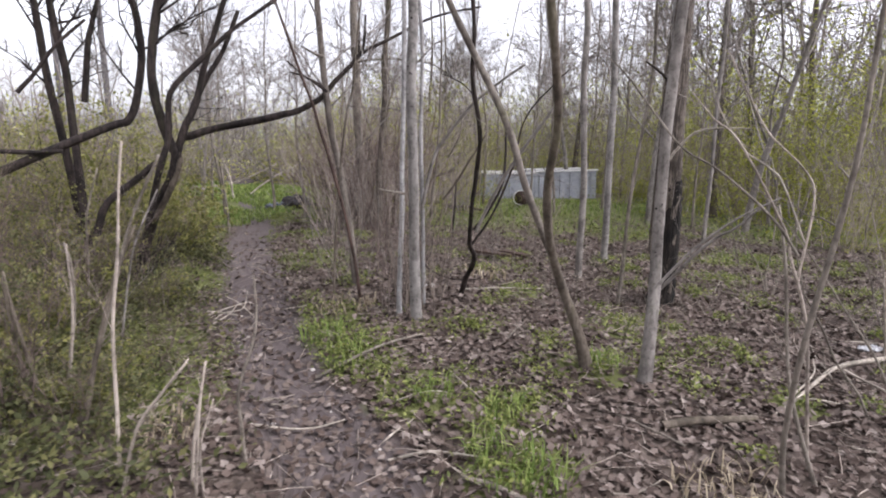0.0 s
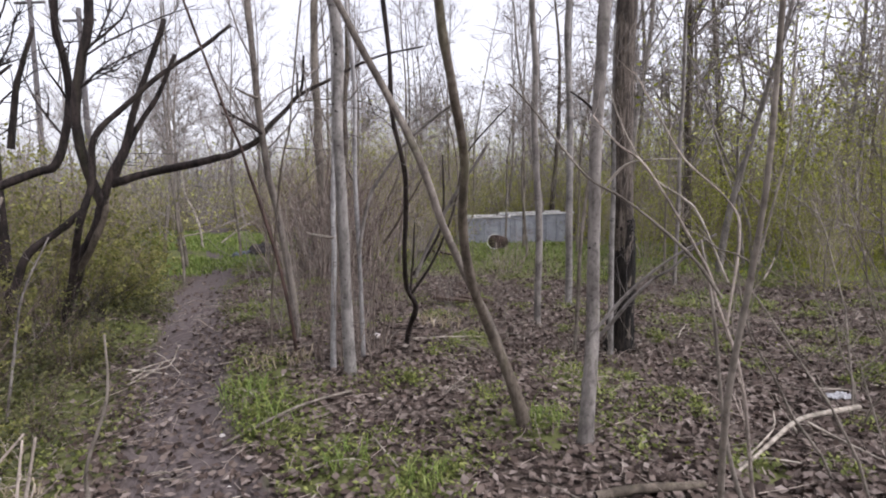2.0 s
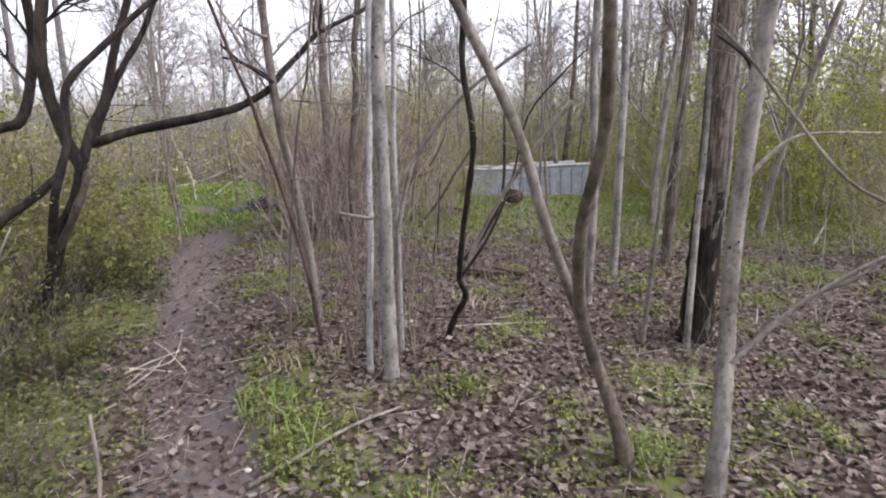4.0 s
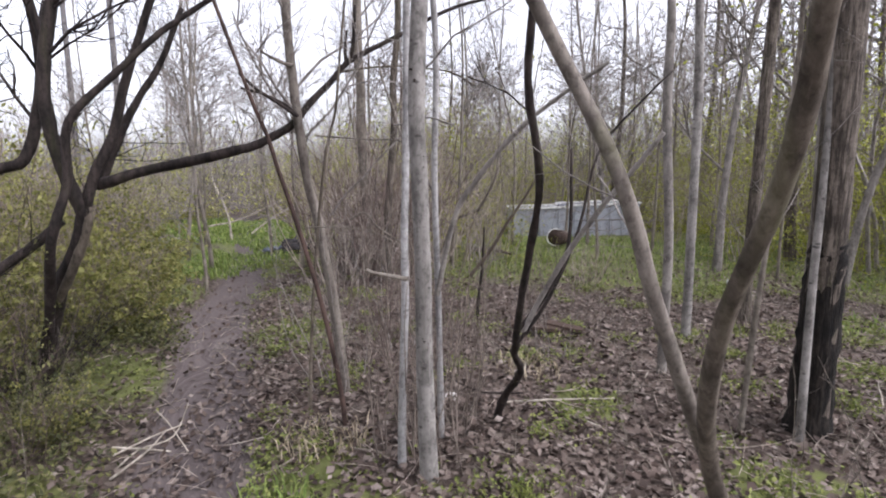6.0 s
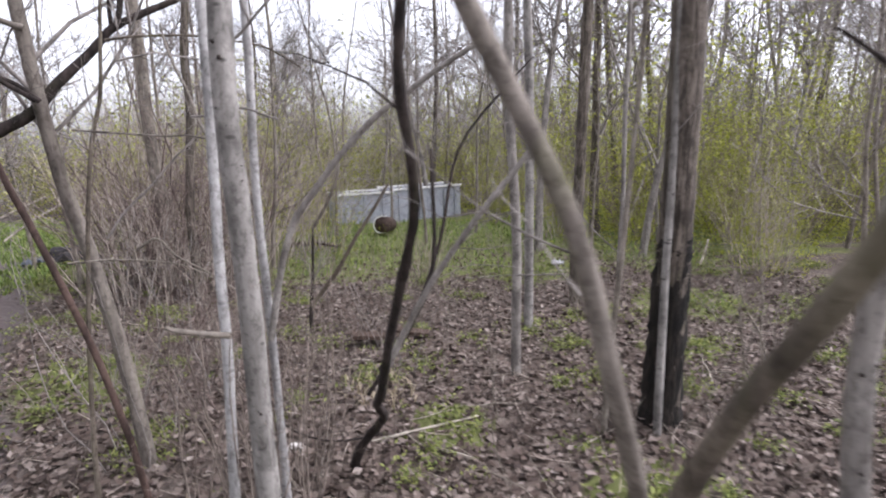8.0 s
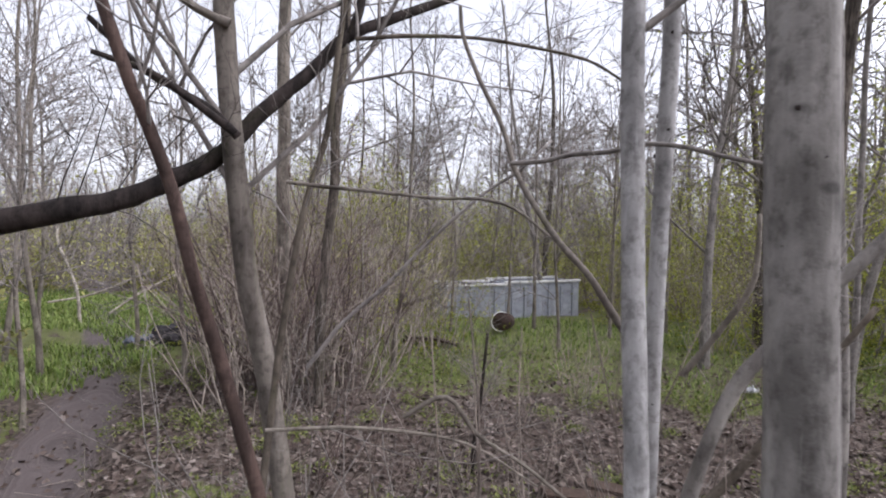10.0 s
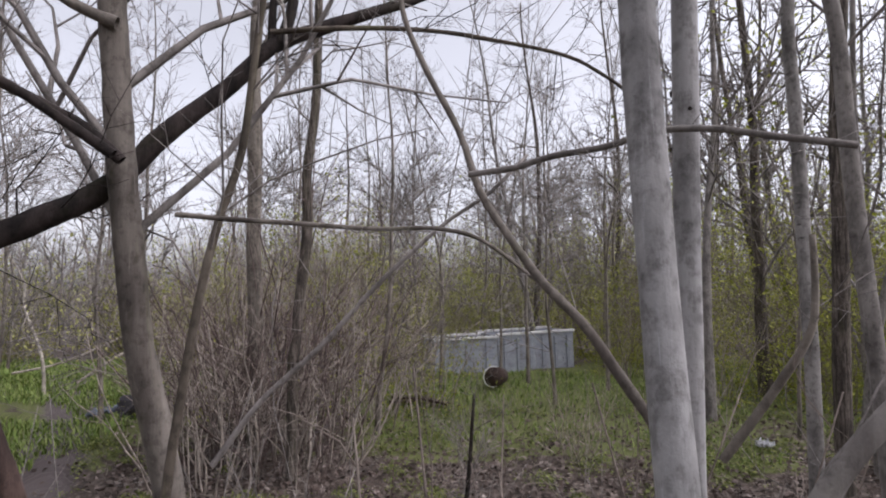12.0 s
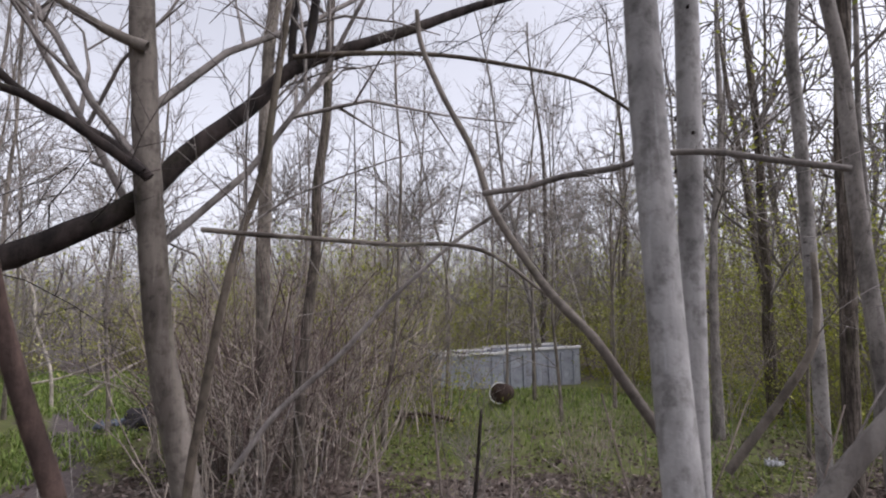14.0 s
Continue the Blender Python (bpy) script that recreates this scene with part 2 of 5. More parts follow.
def tube(soup, path, r0, r1, sides=6, lumps=0.0, rng=None, flare=0.0, quick=False):
    """A tapered stem along a path, closed at its tip."""
    p = np.asarray(path, float)
    n = len(p)
    d = np.gradient(p, axis=0)
    d /= np.linalg.norm(d, axis=1)[:, None] + 1e-9
    ref = np.array([1.0, 0, 0]) if abs(d[:, 0]).mean() < 0.7 else np.array([0, 1.0, 0])
    u = np.cross(d, ref)
    u /= np.linalg.norm(u, axis=1)[:, None] + 1e-9
    w = np.cross(d, u)
    r = r0 * (r1 / r0) ** np.sqrt(np.linspace(0, 1, n)) if quick else np.linspace(r0, r1, n)
    if flare:
        r = r + flare * r0 * np.exp(-np.linspace(0, 14, n))
    a = np.arange(sides) * 2 * np.pi / sides
    ring = np.cos(a)[None, :, None] * u[:, None] + np.sin(a)[None, :, None] * w[:, None]
    rr = np.repeat(r[:, None], sides, 1)
    if lumps:
        rr = rr * (1 + lumps * rng.normal(size=rr.shape))
    v = (p[:, None] + ring * rr[..., None]).reshape(-1, 3)
    i, j = np.meshgrid(np.arange(n - 1), np.arange(sides), indexing="ij")
    k = (j + 1) % sides
    quads = np.stack([i * sides + j, i * sides + k, (i + 1) * sides + k, (i + 1) * sides + j], -1).reshape(-1, 4)
    cap = np.stack([np.full(sides - 2, (n - 1) * sides), (n - 1) * sides + np.arange(1, sides - 1), (n - 1) * sides + np.arange(2, sides)], -1)
    soup.add(v, [quads, cap])


def wander(rng, start, way, length, steps=5, jitter=0.25, lift=0.1):
    """A crooked path that begins at start and bends as it goes."""
    return wanders(rng, np.array([start], float), np.array([way], float), np.array([length]), steps, jitter, lift)[0]


def wanders(rng, start, way, length, steps, jitter, lift):
    """Many crooked paths at once."""
    d = way / (np.linalg.norm(way, axis=1)[:, None] + 1e-9)
    p = [start]
    for _ in range(steps):
        d = d + rng.normal(size=d.shape) * jitter
        d[:, 2] += lift
        d = d / np.linalg.norm(d, axis=1)[:, None]
        p.append(p[-1] + d * (length / steps)[:, None])
    return np.stack(p, 1)


def tubes(soup, p, r0, r1, sides=3):
    """Many tapered stems at once, along paths of one length."""
    m, n = p.shape[:2]
    d = np.gradient(p, axis=1)
    d /= np.linalg.norm(d, axis=2)[..., None] + 1e-9
    u = np.cross(d, np.array([0.62, 0.77, 0.15]))
    u /= np.linalg.norm(u, axis=2)[..., None] + 1e-9
    w = np.cross(d, u)
    r = r0[:, None] + (r1 - r0)[:, None] * np.linspace(0, 1, n)
    a = np.arange(sides) * 2 * np.pi / sides
    v = p[:, :, None] + (np.cos(a)[:, None] * u[:, :, None] + np.sin(a)[:, None] * w[:, :, None]) * r[:, :, None, None]
    k, i, j = np.meshgrid(np.arange(m), np.arange(n - 1), np.arange(sides if sides > 2 else 1), indexing="ij")
    q = (j + 1) % sides
    o = k * n * sides
    soup.add(v.reshape(-1, 3), [np.stack([o + i * sides + j, o + i * sides + q, o + (i + 1) * sides + q, o + (i + 1) * sides + j], -1).reshape(-1, 4)])


def sprout(rng, soup, path, count, length, radius, lo=0.2, hi=1.0, level=1, sides=3, up=0.35, jitter=0.22, thin=0.6, fine=3):
    """Side twigs along a path or paths, with twigs of their own; shorter towards the tip."""
    p = np.asarray(path, float)
    p = p if p.ndim == 3 else p[None]
    m, n = p.shape[:2]
    length, radius = np.broadcast_to(length, m), np.broadcast_to(radius, m)
    first = True
    while True:
        s = rng.uniform(lo, hi, (m, count))
        x = s * (n - 1)
        i = np.minimum(x.astype(int), n - 2)
        k = np.arange(m)[:, None]
        along = p[k, i + 1] - p[k, i]
        at = p[k, i] + along * (x - i)[..., None]
        along = along / (np.linalg.norm(along, axis=2)[..., None] + 1e-9)
        side = rng.normal(size=along.shape)
        side -= along * (side * along).sum(2)[..., None]
        side /= np.linalg.norm(side, axis=2)[..., None] + 1e-9
        way = along * rng.uniform(0.3, 0.9, (m, count, 1)) + side + np.array([0, 0, up])
        far = (length[:, None] * rng.uniform(0.45, 1.1, (m, count)) * (1.15 - 0.6 * s)).ravel()
        rad = (radius[:, None] * (1.1 - 0.5 * s)).ravel()
        steps = 4 if first else 3 if level > 0 else 2
        p = wanders(rng, at.reshape(-1, 3), way.reshape(-1, 3), far, steps, jitter, 0.06)
        tubes(soup, p, rad, rad * 0.35, sides if first else fine)
        if level <= 0:
            return
        m, n = p.shape[:2]
        length, radius, count, level, lo, hi, first = far * 0.52, rad * thin, max(3, int(count * 0.5)), level - 1, 0.2, 1.0, False


def up_from(path, top, drift=(0, 0), rng=None, bend=0.022):
    """Carries a trunk on upwards to the height top."""
    p = [tuple(map(float, q)) for q in path]
    while p[-1][2] < top:
        x, y, z = p[-1]
        p.append((x + drift[0] * 0.5 + rng.normal() * bend, y + drift[1] * 0.5 + rng.normal() * bend, z + 0.55))
    return p


def down_to(path):
    """Carries a trunk down into the ground along its lowest stretch, steepening."""
    (x, y, z), (a, b, c) = path[0], path[1]
    drop = z - height(x, y) + 0.08
    if drop < 0.1:
        return list(path)
    sx, sy = (x - a) / max(c - z, 0.05), (y - b) / max(c - z, 0.05)
    return [(x + sx * drop * k * (1 - 0.35 * k), y + sy * drop * k * (1 - 0.35 * k), z - drop * k) for k in (1.0, 0.66, 0.33)] + list(path)


# ---- the lie of the land ----
TRACK = np.array([(0.9, -3.0), (0.55, 0.0), (-0.2, 2.2), (-0.85, 3.0), (-1.7, 4.4), (-2.3, 5.6), (-3.1, 6.9), (-3.95, 9.1), (-5.2, 11.6), (-7.0, 14.5), (-10.0, 20.0)])


def track_distance(x, y):
    x, y = np.asarray(x, float), np.asarray(y, float)
    best = np.full(x.shape, 1e9)
    for (ax, ay), (bx, by) in zip(TRACK[:-1], TRACK[1:]):
        s = np.clip(((x - ax) * (bx - ax) + (y - ay) * (by - ay)) / ((bx - ax) ** 2 + (by - ay) ** 2), 0, 1)
        best = np.minimum(best, np.hypot(x - ax - s * (bx - ax), y - ay - s * (by - ay)))
    return best


def height(x, y):
    x, y = np.asarray(x, float), np.asarray(y, float)
    near = np.exp(-((x / 30) ** 2 + ((y - 6) / 30) ** 2))
    z = 0.03 * np.sin(1.9 * x + 0.6 * y) * np.cos(1.3 * y - 0.7 * x) + 0.015 * np.sin(5.3 * x + 1.1) * np.sin(4.7 * y) + 0.008 * np.sin(13 * x + 3 * y) * np.sin(11 * y)
    z = z * near
    z = z - 0.11 * np.exp(-((track_distance(x, y) / 0.4) ** 2)) * near
    z = z + 0.07 * np.exp(-(((x + 3.5) / 0.9) ** 2 + ((y - 5.2) / 1.6) ** 2))
    z = z + 0.07 * np.exp(-(((x - 0.1) / 0.8) ** 2 + ((y - 5.3) / 0.9) ** 2))
    return z if z.ndim else float(z)


PATCHES = [(-0.69, 3.5, 0.45), (-0.08, 2.98, 0.28), (0.41, 2.84, 0.25), (0.5, 2.3, 0.28), (-1.0, 3.92, 0.45), (-2.9, 5.0, 0.5), (-1.5, 2.7, 0.35),
           (3.5, 7.2, 0.55), (1.05, 3.45, 0.3), (2.6, 6.0, 0.3), (0.6, 5.2, 0.25), (1.4, 4.3, 0.35), (-6.4, 14.0, 2.3), (1.5, 11.5, 2.5), (5.5, 12.5, 3.0),
           (-0.4, 9.8, 0.7), (-4.6, 7.4, 0.8), (-4.8, 10.2, 1.3), (-1.9, 6.4, 0.5), (2.3, 8.8, 0.5), (-2.3, 3.4, 0.5), (2.05, 3.1, 0.15), (4.5, 8.9, 0.6)]


def green_of(x, y):
    g = np.zeros(np.shape(x))
    for cx, cy, r in PATCHES:
        g = np.maximum(g, np.exp(-(((x - cx) ** 2 + (y - cy) ** 2) / r**2)))
    return g


def build_ground():
    far = np.array([900.0, 450, 220, 120, 70, 45, 30, 22, 16])
    xs = np.r_[-far, np.arange(-11, 11.01, 0.1), far[::-1]]
    ys = np.r_[-far[:-1] - 4, np.arange(-14, -3, 1.0), np.arange(-3, 16, 0.1), 16 + np.array([0.5, 1.2, 2, 3, 4.5, 6.5, 9, 13, 20, 32, 60, 120, 250, 500, 900])]
    gx, gy = np.meshgrid(xs, ys, indexing="ij")
    v = np.stack([gx, gy, height(gx, gy)], -1).reshape(-1, 3)
    i, j = np.meshgrid(np.arange(len(xs) - 1), np.arange(len(ys) - 1), indexing="ij")
    m = len(ys)
    s = Soup()
    s.add(v, [np.stack([i * m + j, (i + 1) * m + j, (i + 1) * m + j + 1, i * m + j + 1], -1).reshape(-1, 4)])
    ob = new("ground", s.mesh("ground", ground_material()))
    tagged(ob, "brown leaf-strewn woodland soil with a muddy footpath", "ground", kind="structure")
    mud = ob.data.attributes.new("mud", "FLOAT", "POINT")
    mud.data.foreach_set("value", np.exp(-((track_distance(v[:, 0], v[:, 1]) / 0.36) ** 4)) * 0.85)
    grn = ob.data.attributes.new("green", "FLOAT", "POINT")
    grn.data.foreach_set("value", green_of(v[:, 0], v[:, 1]) * 0.6 + 0.08 * (v[:, 1] > 9))
    return ob


build_ground()


# ---- the trees along the way ----
def tree(label, trunk, r0, r1, material, limbs=(), seed=0, top=5.5, drift=(0, 0), twigs=10, twig_from=0.55, twig_len=1.3, twig_mat=None, sides=12, name="tree", lumps=0.03, rooted=True, quick=False):
    """A tree: its trunk through the given points, its named limbs, and a crown of twigs above."""
    rng = np.random.default_rng(seed)
    lower = down_to(trunk) if rooted else list(trunk)
    ob = thing(name, (lower[0][0], lower[0][1], height(lower[0][0], lower[0][1])), label, "tree")
    path = smooth_path(up_from(lower, top, drift, rng))
    s = Soup()
    tube(s, path, r0, r1, sides, lumps, rng, 0.25 if rooted else 0, quick)
    part("trunk", s, material, ob)
    crown = Soup()
    if twigs:
        sprout(rng, crown, path, twigs, twig_len, r1 * 0.55, twig_from, 1.0, 2, 4)
    for way, a, b, *own in limbs:
        s = Soup()
        q = smooth_path(way)
        tube(s, q, a, b, 8, 0.06, rng)
        limb = part("branch", s, own[0] if own else material, ob)
        count = own[1] if len(own) > 1 else 7
        if count:
            spray = Soup()
            sprout(rng, spray, q, count, 0.6, max(b * 0.24, 0.0013), 0.2, 1.0, 1, 3, 0.3, 0.2, 0.65)
            part("twig_spray", spray, twig_mat or GREYTWIG, limb)["kind"] = "stuff"
    if crown.n:
        c = part("twig_crown", crown, twig_mat or GREYTWIG, ob)
        c["kind"] = "stuff"
    return ob


W = tree("slender pale grey tree trunk beside the darker tree", [(1.25, 3.17, 0), (1.27, 3.22, 0.3), (1.3, 3.32, 0.6), (1.3, 3.36, 0.9), (1.3, 3.36, 1.2), (1.29, 3.32, 1.5), (1.3, 3.3, 1.9)], 0.036, 0.02, GREYPLAIN,
     [([(1.27, 3.2, 0.61), (1.45, 3.15, 0.86), (1.64, 3.1, 1.04), (1.81, 3.06, 1.15)], 0.010, 0.004), ([(1.29, 3.39, 0.5), (1.39, 3.33, 0.64), (1.49, 3.27, 0.8), (1.58, 3.22, 0.91), (1.65, 3.17, 0.97), (1.75, 3.11, 1.1)], 0.012, 0.005), ([(1.3, 3.38, 1.27), (1.35, 3.35, 1.37), (1.44, 3.3, 1.48), (1.55, 3.23, 1.5), (1.66, 3.16, 1.5)], 0.010, 0.003, PALETWIG), ([(1.3, 3.35, 1.68), (1.28, 3.36, 1.76), (1.23, 3.39, 1.82), (1.17, 3.42, 1.87)], 0.010, 0.004, DARK)], 1, 6.5, (0.05, 0.0))
B = tree("dark furrowed tree with a black rotten lower trunk", [(1.8, 5, 0), (1.8, 4.98, 0.6), (1.77, 4.91, 1.2), (1.74, 4.86, 1.8), (1.73, 4.84, 2.4)], 0.088, 0.05, FURROW, (), 2, 8.0, (0.03, 0))
s = Soup()
rng = np.random.default_rng(5)
tube(s, smooth_path([(1.80, 4.99, -0.05), (1.80, 5.0, 0.2), (1.80, 4.98, 0.6), (1.79, 4.95, 0.95), (1.777, 4.925, 1.12)], 6), 0.117, 0.088, 18, 0.05, rng, 0.3)
part("rotten_bark", s, BLACKBARK, B, "black crumbling bark at the foot of the trunk")
s = Soup()
tube(s, smooth_path([(1.70, 4.86, 0.0), (1.68, 4.84, 0.8), (1.68, 4.83, 1.6), (1.66, 4.82, 2.6)]), 0.024, 0.016, 7, 0.04, rng)
part("side_stem", s, GREY, B, "pale thin stem grown against the trunk")

tree("crooked brown tree leaning over, with a second pale stem", [(0.97, 3.4, -0.03), (0.87, 3.36, 0.3), (0.75, 3.33, 0.6), (0.66, 3.15, 0.9), (0.63, 2.97, 1.2), (0.65, 2.79, 1.5), (0.61, 2.6, 1.8), (0.57, 2.52, 2.1)], 0.038, 0.013, BROWN,
     [([(0.87, 3.36, 0.3), (0.76, 3.4, 0.6), (0.63, 3.24, 0.9), (0.51, 3.14, 1.2), (0.41, 3.11, 1.5), (0.26, 3.13, 1.8), (0.1, 3.1, 2.1), (-0.1, 3.05, 2.5)], 0.024, 0.016, GREYBROWN, 3)], 3, 5.5, (-0.10, -0.12), 8, 0.6, 1.0, lumps=0.06, quick=True)
tree("thin crooked dark sapling with a forked side branch", [(0.01, 4.83, 0), (0.06, 4.72, 0.2), (0.14, 4.55, 0.4), (0.158, 4.42, 0.51), (0.128, 4.33, 0.61), (0.14, 4.18, 0.72), (0.16, 4.02, 0.95), (0.2, 3.87, 1.22), (0.225, 3.69, 1.48), (0.18, 3.56, 1.8), (0.19, 3.46, 2.1)], 0.02, 0.009, DARK,
     [([(0.15, 4.4, 0.72), (0.28, 4.41, 0.9), (0.38, 4.41, 1.15), (0.38, 4.41, 1.61)], 0.013, 0.007), ([(0.1, 4.59, 0.53), (0.29, 4.6, 0.82), (0.44, 4.61, 1.2), (0.53, 4.62, 1.6), (0.74, 4.63, 1.86), (0.87, 4.64, 1.99)], 0.011, 0.004), ([(0.17, 4.81, 0.21), (-0.07, 4.79, 0.21), (-0.27, 4.78, 0.3), (-0.35, 4.77, 0.46), (-0.47, 4.76, 0.59)], 0.006, 0.003)], 4, 4.5, (-0.06, -0.05), 12, 0.5, 0.9, DARK, lumps=0.14)
F = tree("pale grey tree trunk dotted with dark branch scars", [(-0.26, 4.12, -0.05), (-0.28, 4.12, 0.6), (-0.28, 4.08, 1.2), (-0.3, 4.08, 1.8)], 0.038, 0.032, GREY, [([(-0.34, 4.05, 1.03), (-0.43, 4.06, 1.04), (-0.5, 4.07, 1.05), (-0.54, 4.08, 1.06)], 0.011, 0.008, TAN, 0)], 6, 7.0, (-0.03, 0.0))
tree("smooth pale grey tree trunk leaning a little", [(-0.41, 4.24, 0.6), (-0.4, 4.25, 0.9), (-0.4, 4.25, 1.2), (-0.4, 4.29, 1.5), (-0.4, 4.33, 1.9)], 0.0195, 0.016, PALEGREY, [([(-0.54, 4.63, 1.75), (-0.48, 4.58, 1.75), (-0.43, 4.55, 1.76), (-0.37, 4.49, 1.76), (-0.33, 4.46, 1.77), (-0.28, 4.41, 1.76), (-0.23, 4.37, 1.74), (-0.17, 4.33, 1.72)], 0.005, 0.004, GREYTWIG, 8)], 7, 6.0, (0.0, 0.02), 10, 0.45, 1.0)
TH2 = tree("pale grey knotty tree with a thin stem leaning away from it", [(-0.28, 4.49, 0.9), (-0.29, 4.46, 1.5), (-0.28, 4.46, 2.1)], 0.017, 0.0135, PALEGREY, [([(-0.29, 4.53, 1.37), (-0.34, 4.55, 1.45), (-0.38, 4.58, 1.52), (-0.43, 4.61, 1.58), (-0.47, 4.63, 1.64), (-0.52, 4.66, 1.73), (-0.55, 4.68, 1.83), (-0.6, 4.71, 1.94), (-0.64, 4.74, 2.05), (-0.65, 4.74, 2.12)], 0.0085, 0.0045, GREYBROWN, 8),
      ([(-0.1, 4.73, 1.28), (-0.04, 4.7, 1.38), (0.01, 4.66, 1.49), (0.02, 4.65, 1.56), (0.02, 4.65, 1.66)], 0.008, 0.005, TAN, 4), ([(-0.28, 4.47, 0.86), (-0.22, 4.44, 1.14), (-0.16, 4.42, 1.33), (-0.07, 4.39, 1.46), (0.05, 4.35, 1.61), (0.17, 4.31, 1.73), (0.28, 4.27, 1.81), (0.38, 4.24, 1.88), (0.51, 4.19, 1.96)], 0.0145, 0.009, GREYPLAIN), ([(0.17, 4.41, 0.71), (0.27, 4.35, 0.93), (0.37, 4.29, 1.13), (0.48, 4.22, 1.31), (0.56, 4.17, 1.43), (0.62, 4.14, 1.51), (0.72, 4.08, 1.66)], 0.014, 0.011, GREYPLAIN), ([(-0.13, 4.68, 0.93), (-0.01, 4.64, 1.09), (0.07, 4.61, 1.23), (0.15, 4.59, 1.35), (0.22, 4.56, 1.47)], 0.011, 0.006, BROWN)], 8, 6.0, (0.0, 0.03), 10, 0.45, 1.0)
tree("slender brownish grey tree with long forked side branches", [(-1.14, 5.03, 1.12), (-1.16, 5.02, 1.25), (-1.2, 5, 1.45), (-1.22, 4.99, 1.64), (-1.24, 4.98, 1.83), (-1.26, 4.98, 2.03), (-1.27, 4.97, 2.22), (-1.28, 4.97, 2.38)], 0.033, 0.024, GREYBROWN,
     [([(-1.24, 4.94, 2.13), (-1.3, 4.92, 2.15), (-1.36, 4.89, 2.18), (-1.41, 4.87, 2.21)], 0.014, 0.006), ([(-1.2, 4.9, 1.83), (-1.26, 4.88, 1.89), (-1.33, 4.85, 1.93), (-1.4, 4.82, 1.97), (-1.45, 4.79, 2.02), (-1.5, 4.77, 2.07)], 0.012, 0.007, DARK, 8), ([(-1.19, 4.85, 1.83), (-1.27, 4.82, 1.89), (-1.36, 4.78, 1.95), (-1.43, 4.75, 1.97), (-1.47, 4.73, 1.98)], 0.011, 0.006, DARK, 8), ([(-1.05, 4.8, 1.71), (-0.94, 4.79, 1.7), (-0.82, 4.77, 1.69), (-0.69, 4.76, 1.68), (-0.59, 4.75, 1.68), (-0.51, 4.74, 1.66), (-0.43, 4.73, 1.6), (-0.4, 4.73, 1.58)], 0.005, 0.003, GREYBROWN, 9), ([(-1.01, 4.9, 1.24), (-0.92, 4.9, 1.36), (-0.81, 4.9, 1.46), (-0.7, 4.9, 1.58), (-0.57, 4.9, 1.7), (-0.47, 4.9, 1.77), (-0.39, 4.9, 1.85)], 0.006, 0.0035, GREYTWIG, 9)], 10, 5.0, (-0.02, 0.02), 12, 0.4, 1.2, GREYTWIG)
tree("thin dark reddish-brown sapling leaning sideways", [(-1.06, 4.46, 1.3), (-1.09, 4.44, 1.42), (-1.117, 4.42, 1.53), (-1.143, 4.4, 1.66), (-1.177, 4.37, 1.78), (-1.205, 4.35, 1.87)], 0.014, 0.009, REDDISH, [([(-0.75, 4.49, 1.25), (-0.67, 4.49, 1.29), (-0.61, 4.49, 1.22), (-0.52, 4.5, 1.16), (-0.43, 4.5, 1.09), (-0.32, 4.51, 1.01)], 0.005, 0.003, TAN, 3), ([(-1.02, 4.55, 1.2), (-0.83, 4.57, 1.2), (-0.62, 4.6, 1.16), (-0.46, 4.62, 1.06)], 0.0045, 0.0025, TAN, 3)], 11, 2.6, (-0.34, -0.18), 5, 0.6, 0.5, sides=9)
tree("thin dark sapling crossing in front of the grey tree", [(-1.09, 4.89, 1.2), (-1.08, 4.9, 1.31), (-1.05, 4.91, 1.54), (-1.02, 4.92, 1.7), (-0.98, 4.94, 1.86), (-0.96, 4.95, 2.06), (-0.94, 4.96, 2.26)], 0.011, 0.007, BROWN, (), 12, 3.2, (0.12, 0.02), 8, 0.4, 0.7, sides=8)

def scars(ob, path, radius, count, seed, z0=0.3, z1=2.4):
    """Dark raised branch scars up a trunk."""
    rng = np.random.default_rng(seed)
    p = np.array(path, float)
    for z in np.sort(rng.uniform(z0, z1, count)):
        x, y = np.interp(z, p[:, 2], p[:, 0]), np.interp(z, p[:, 2], p[:, 1])
        a = rng.uniform(0, 6.28)
        o = np.array([math.cos(a), math.sin(a), 0.15])
        c = np.array([x, y, z])
        s = Soup()
        k = rng.uniform(0.002, 0.0042) * (1.5 if radius > 0.03 else 1.0)
        tube(s, [c + o * radius * 0.7, c + o * (radius - 0.001), c + o * (radius + 0.002)], k * 1.5, k * 0.7, 7, 0.15, rng)
        part("branch_scar", s, DARK, ob)


scars(F, [(-0.26, 4.12, -0.05), (-0.28, 4.12, 0.6), (-0.28, 4.08, 1.2), (-0.3, 4.08, 1.8)], 0.037, 22, 191, 0.5, 2.3)
scars(TH2, [(-0.28, 4.49, 0.9), (-0.29, 4.46, 1.5), (-0.28, 4.46, 2.1)], 0.0165, 16, 192, 0.9, 2.3)
scars(W, [(1.25, 3.17, 0), (1.27, 3.22, 0.3), (1.3, 3.32, 0.6), (1.3, 3.36, 0.9), (1.3, 3.36, 1.2), (1.29, 3.32, 1.5), (1.3, 3.3, 1.9)], 0.033, 8, 194, 0.3, 1.9)

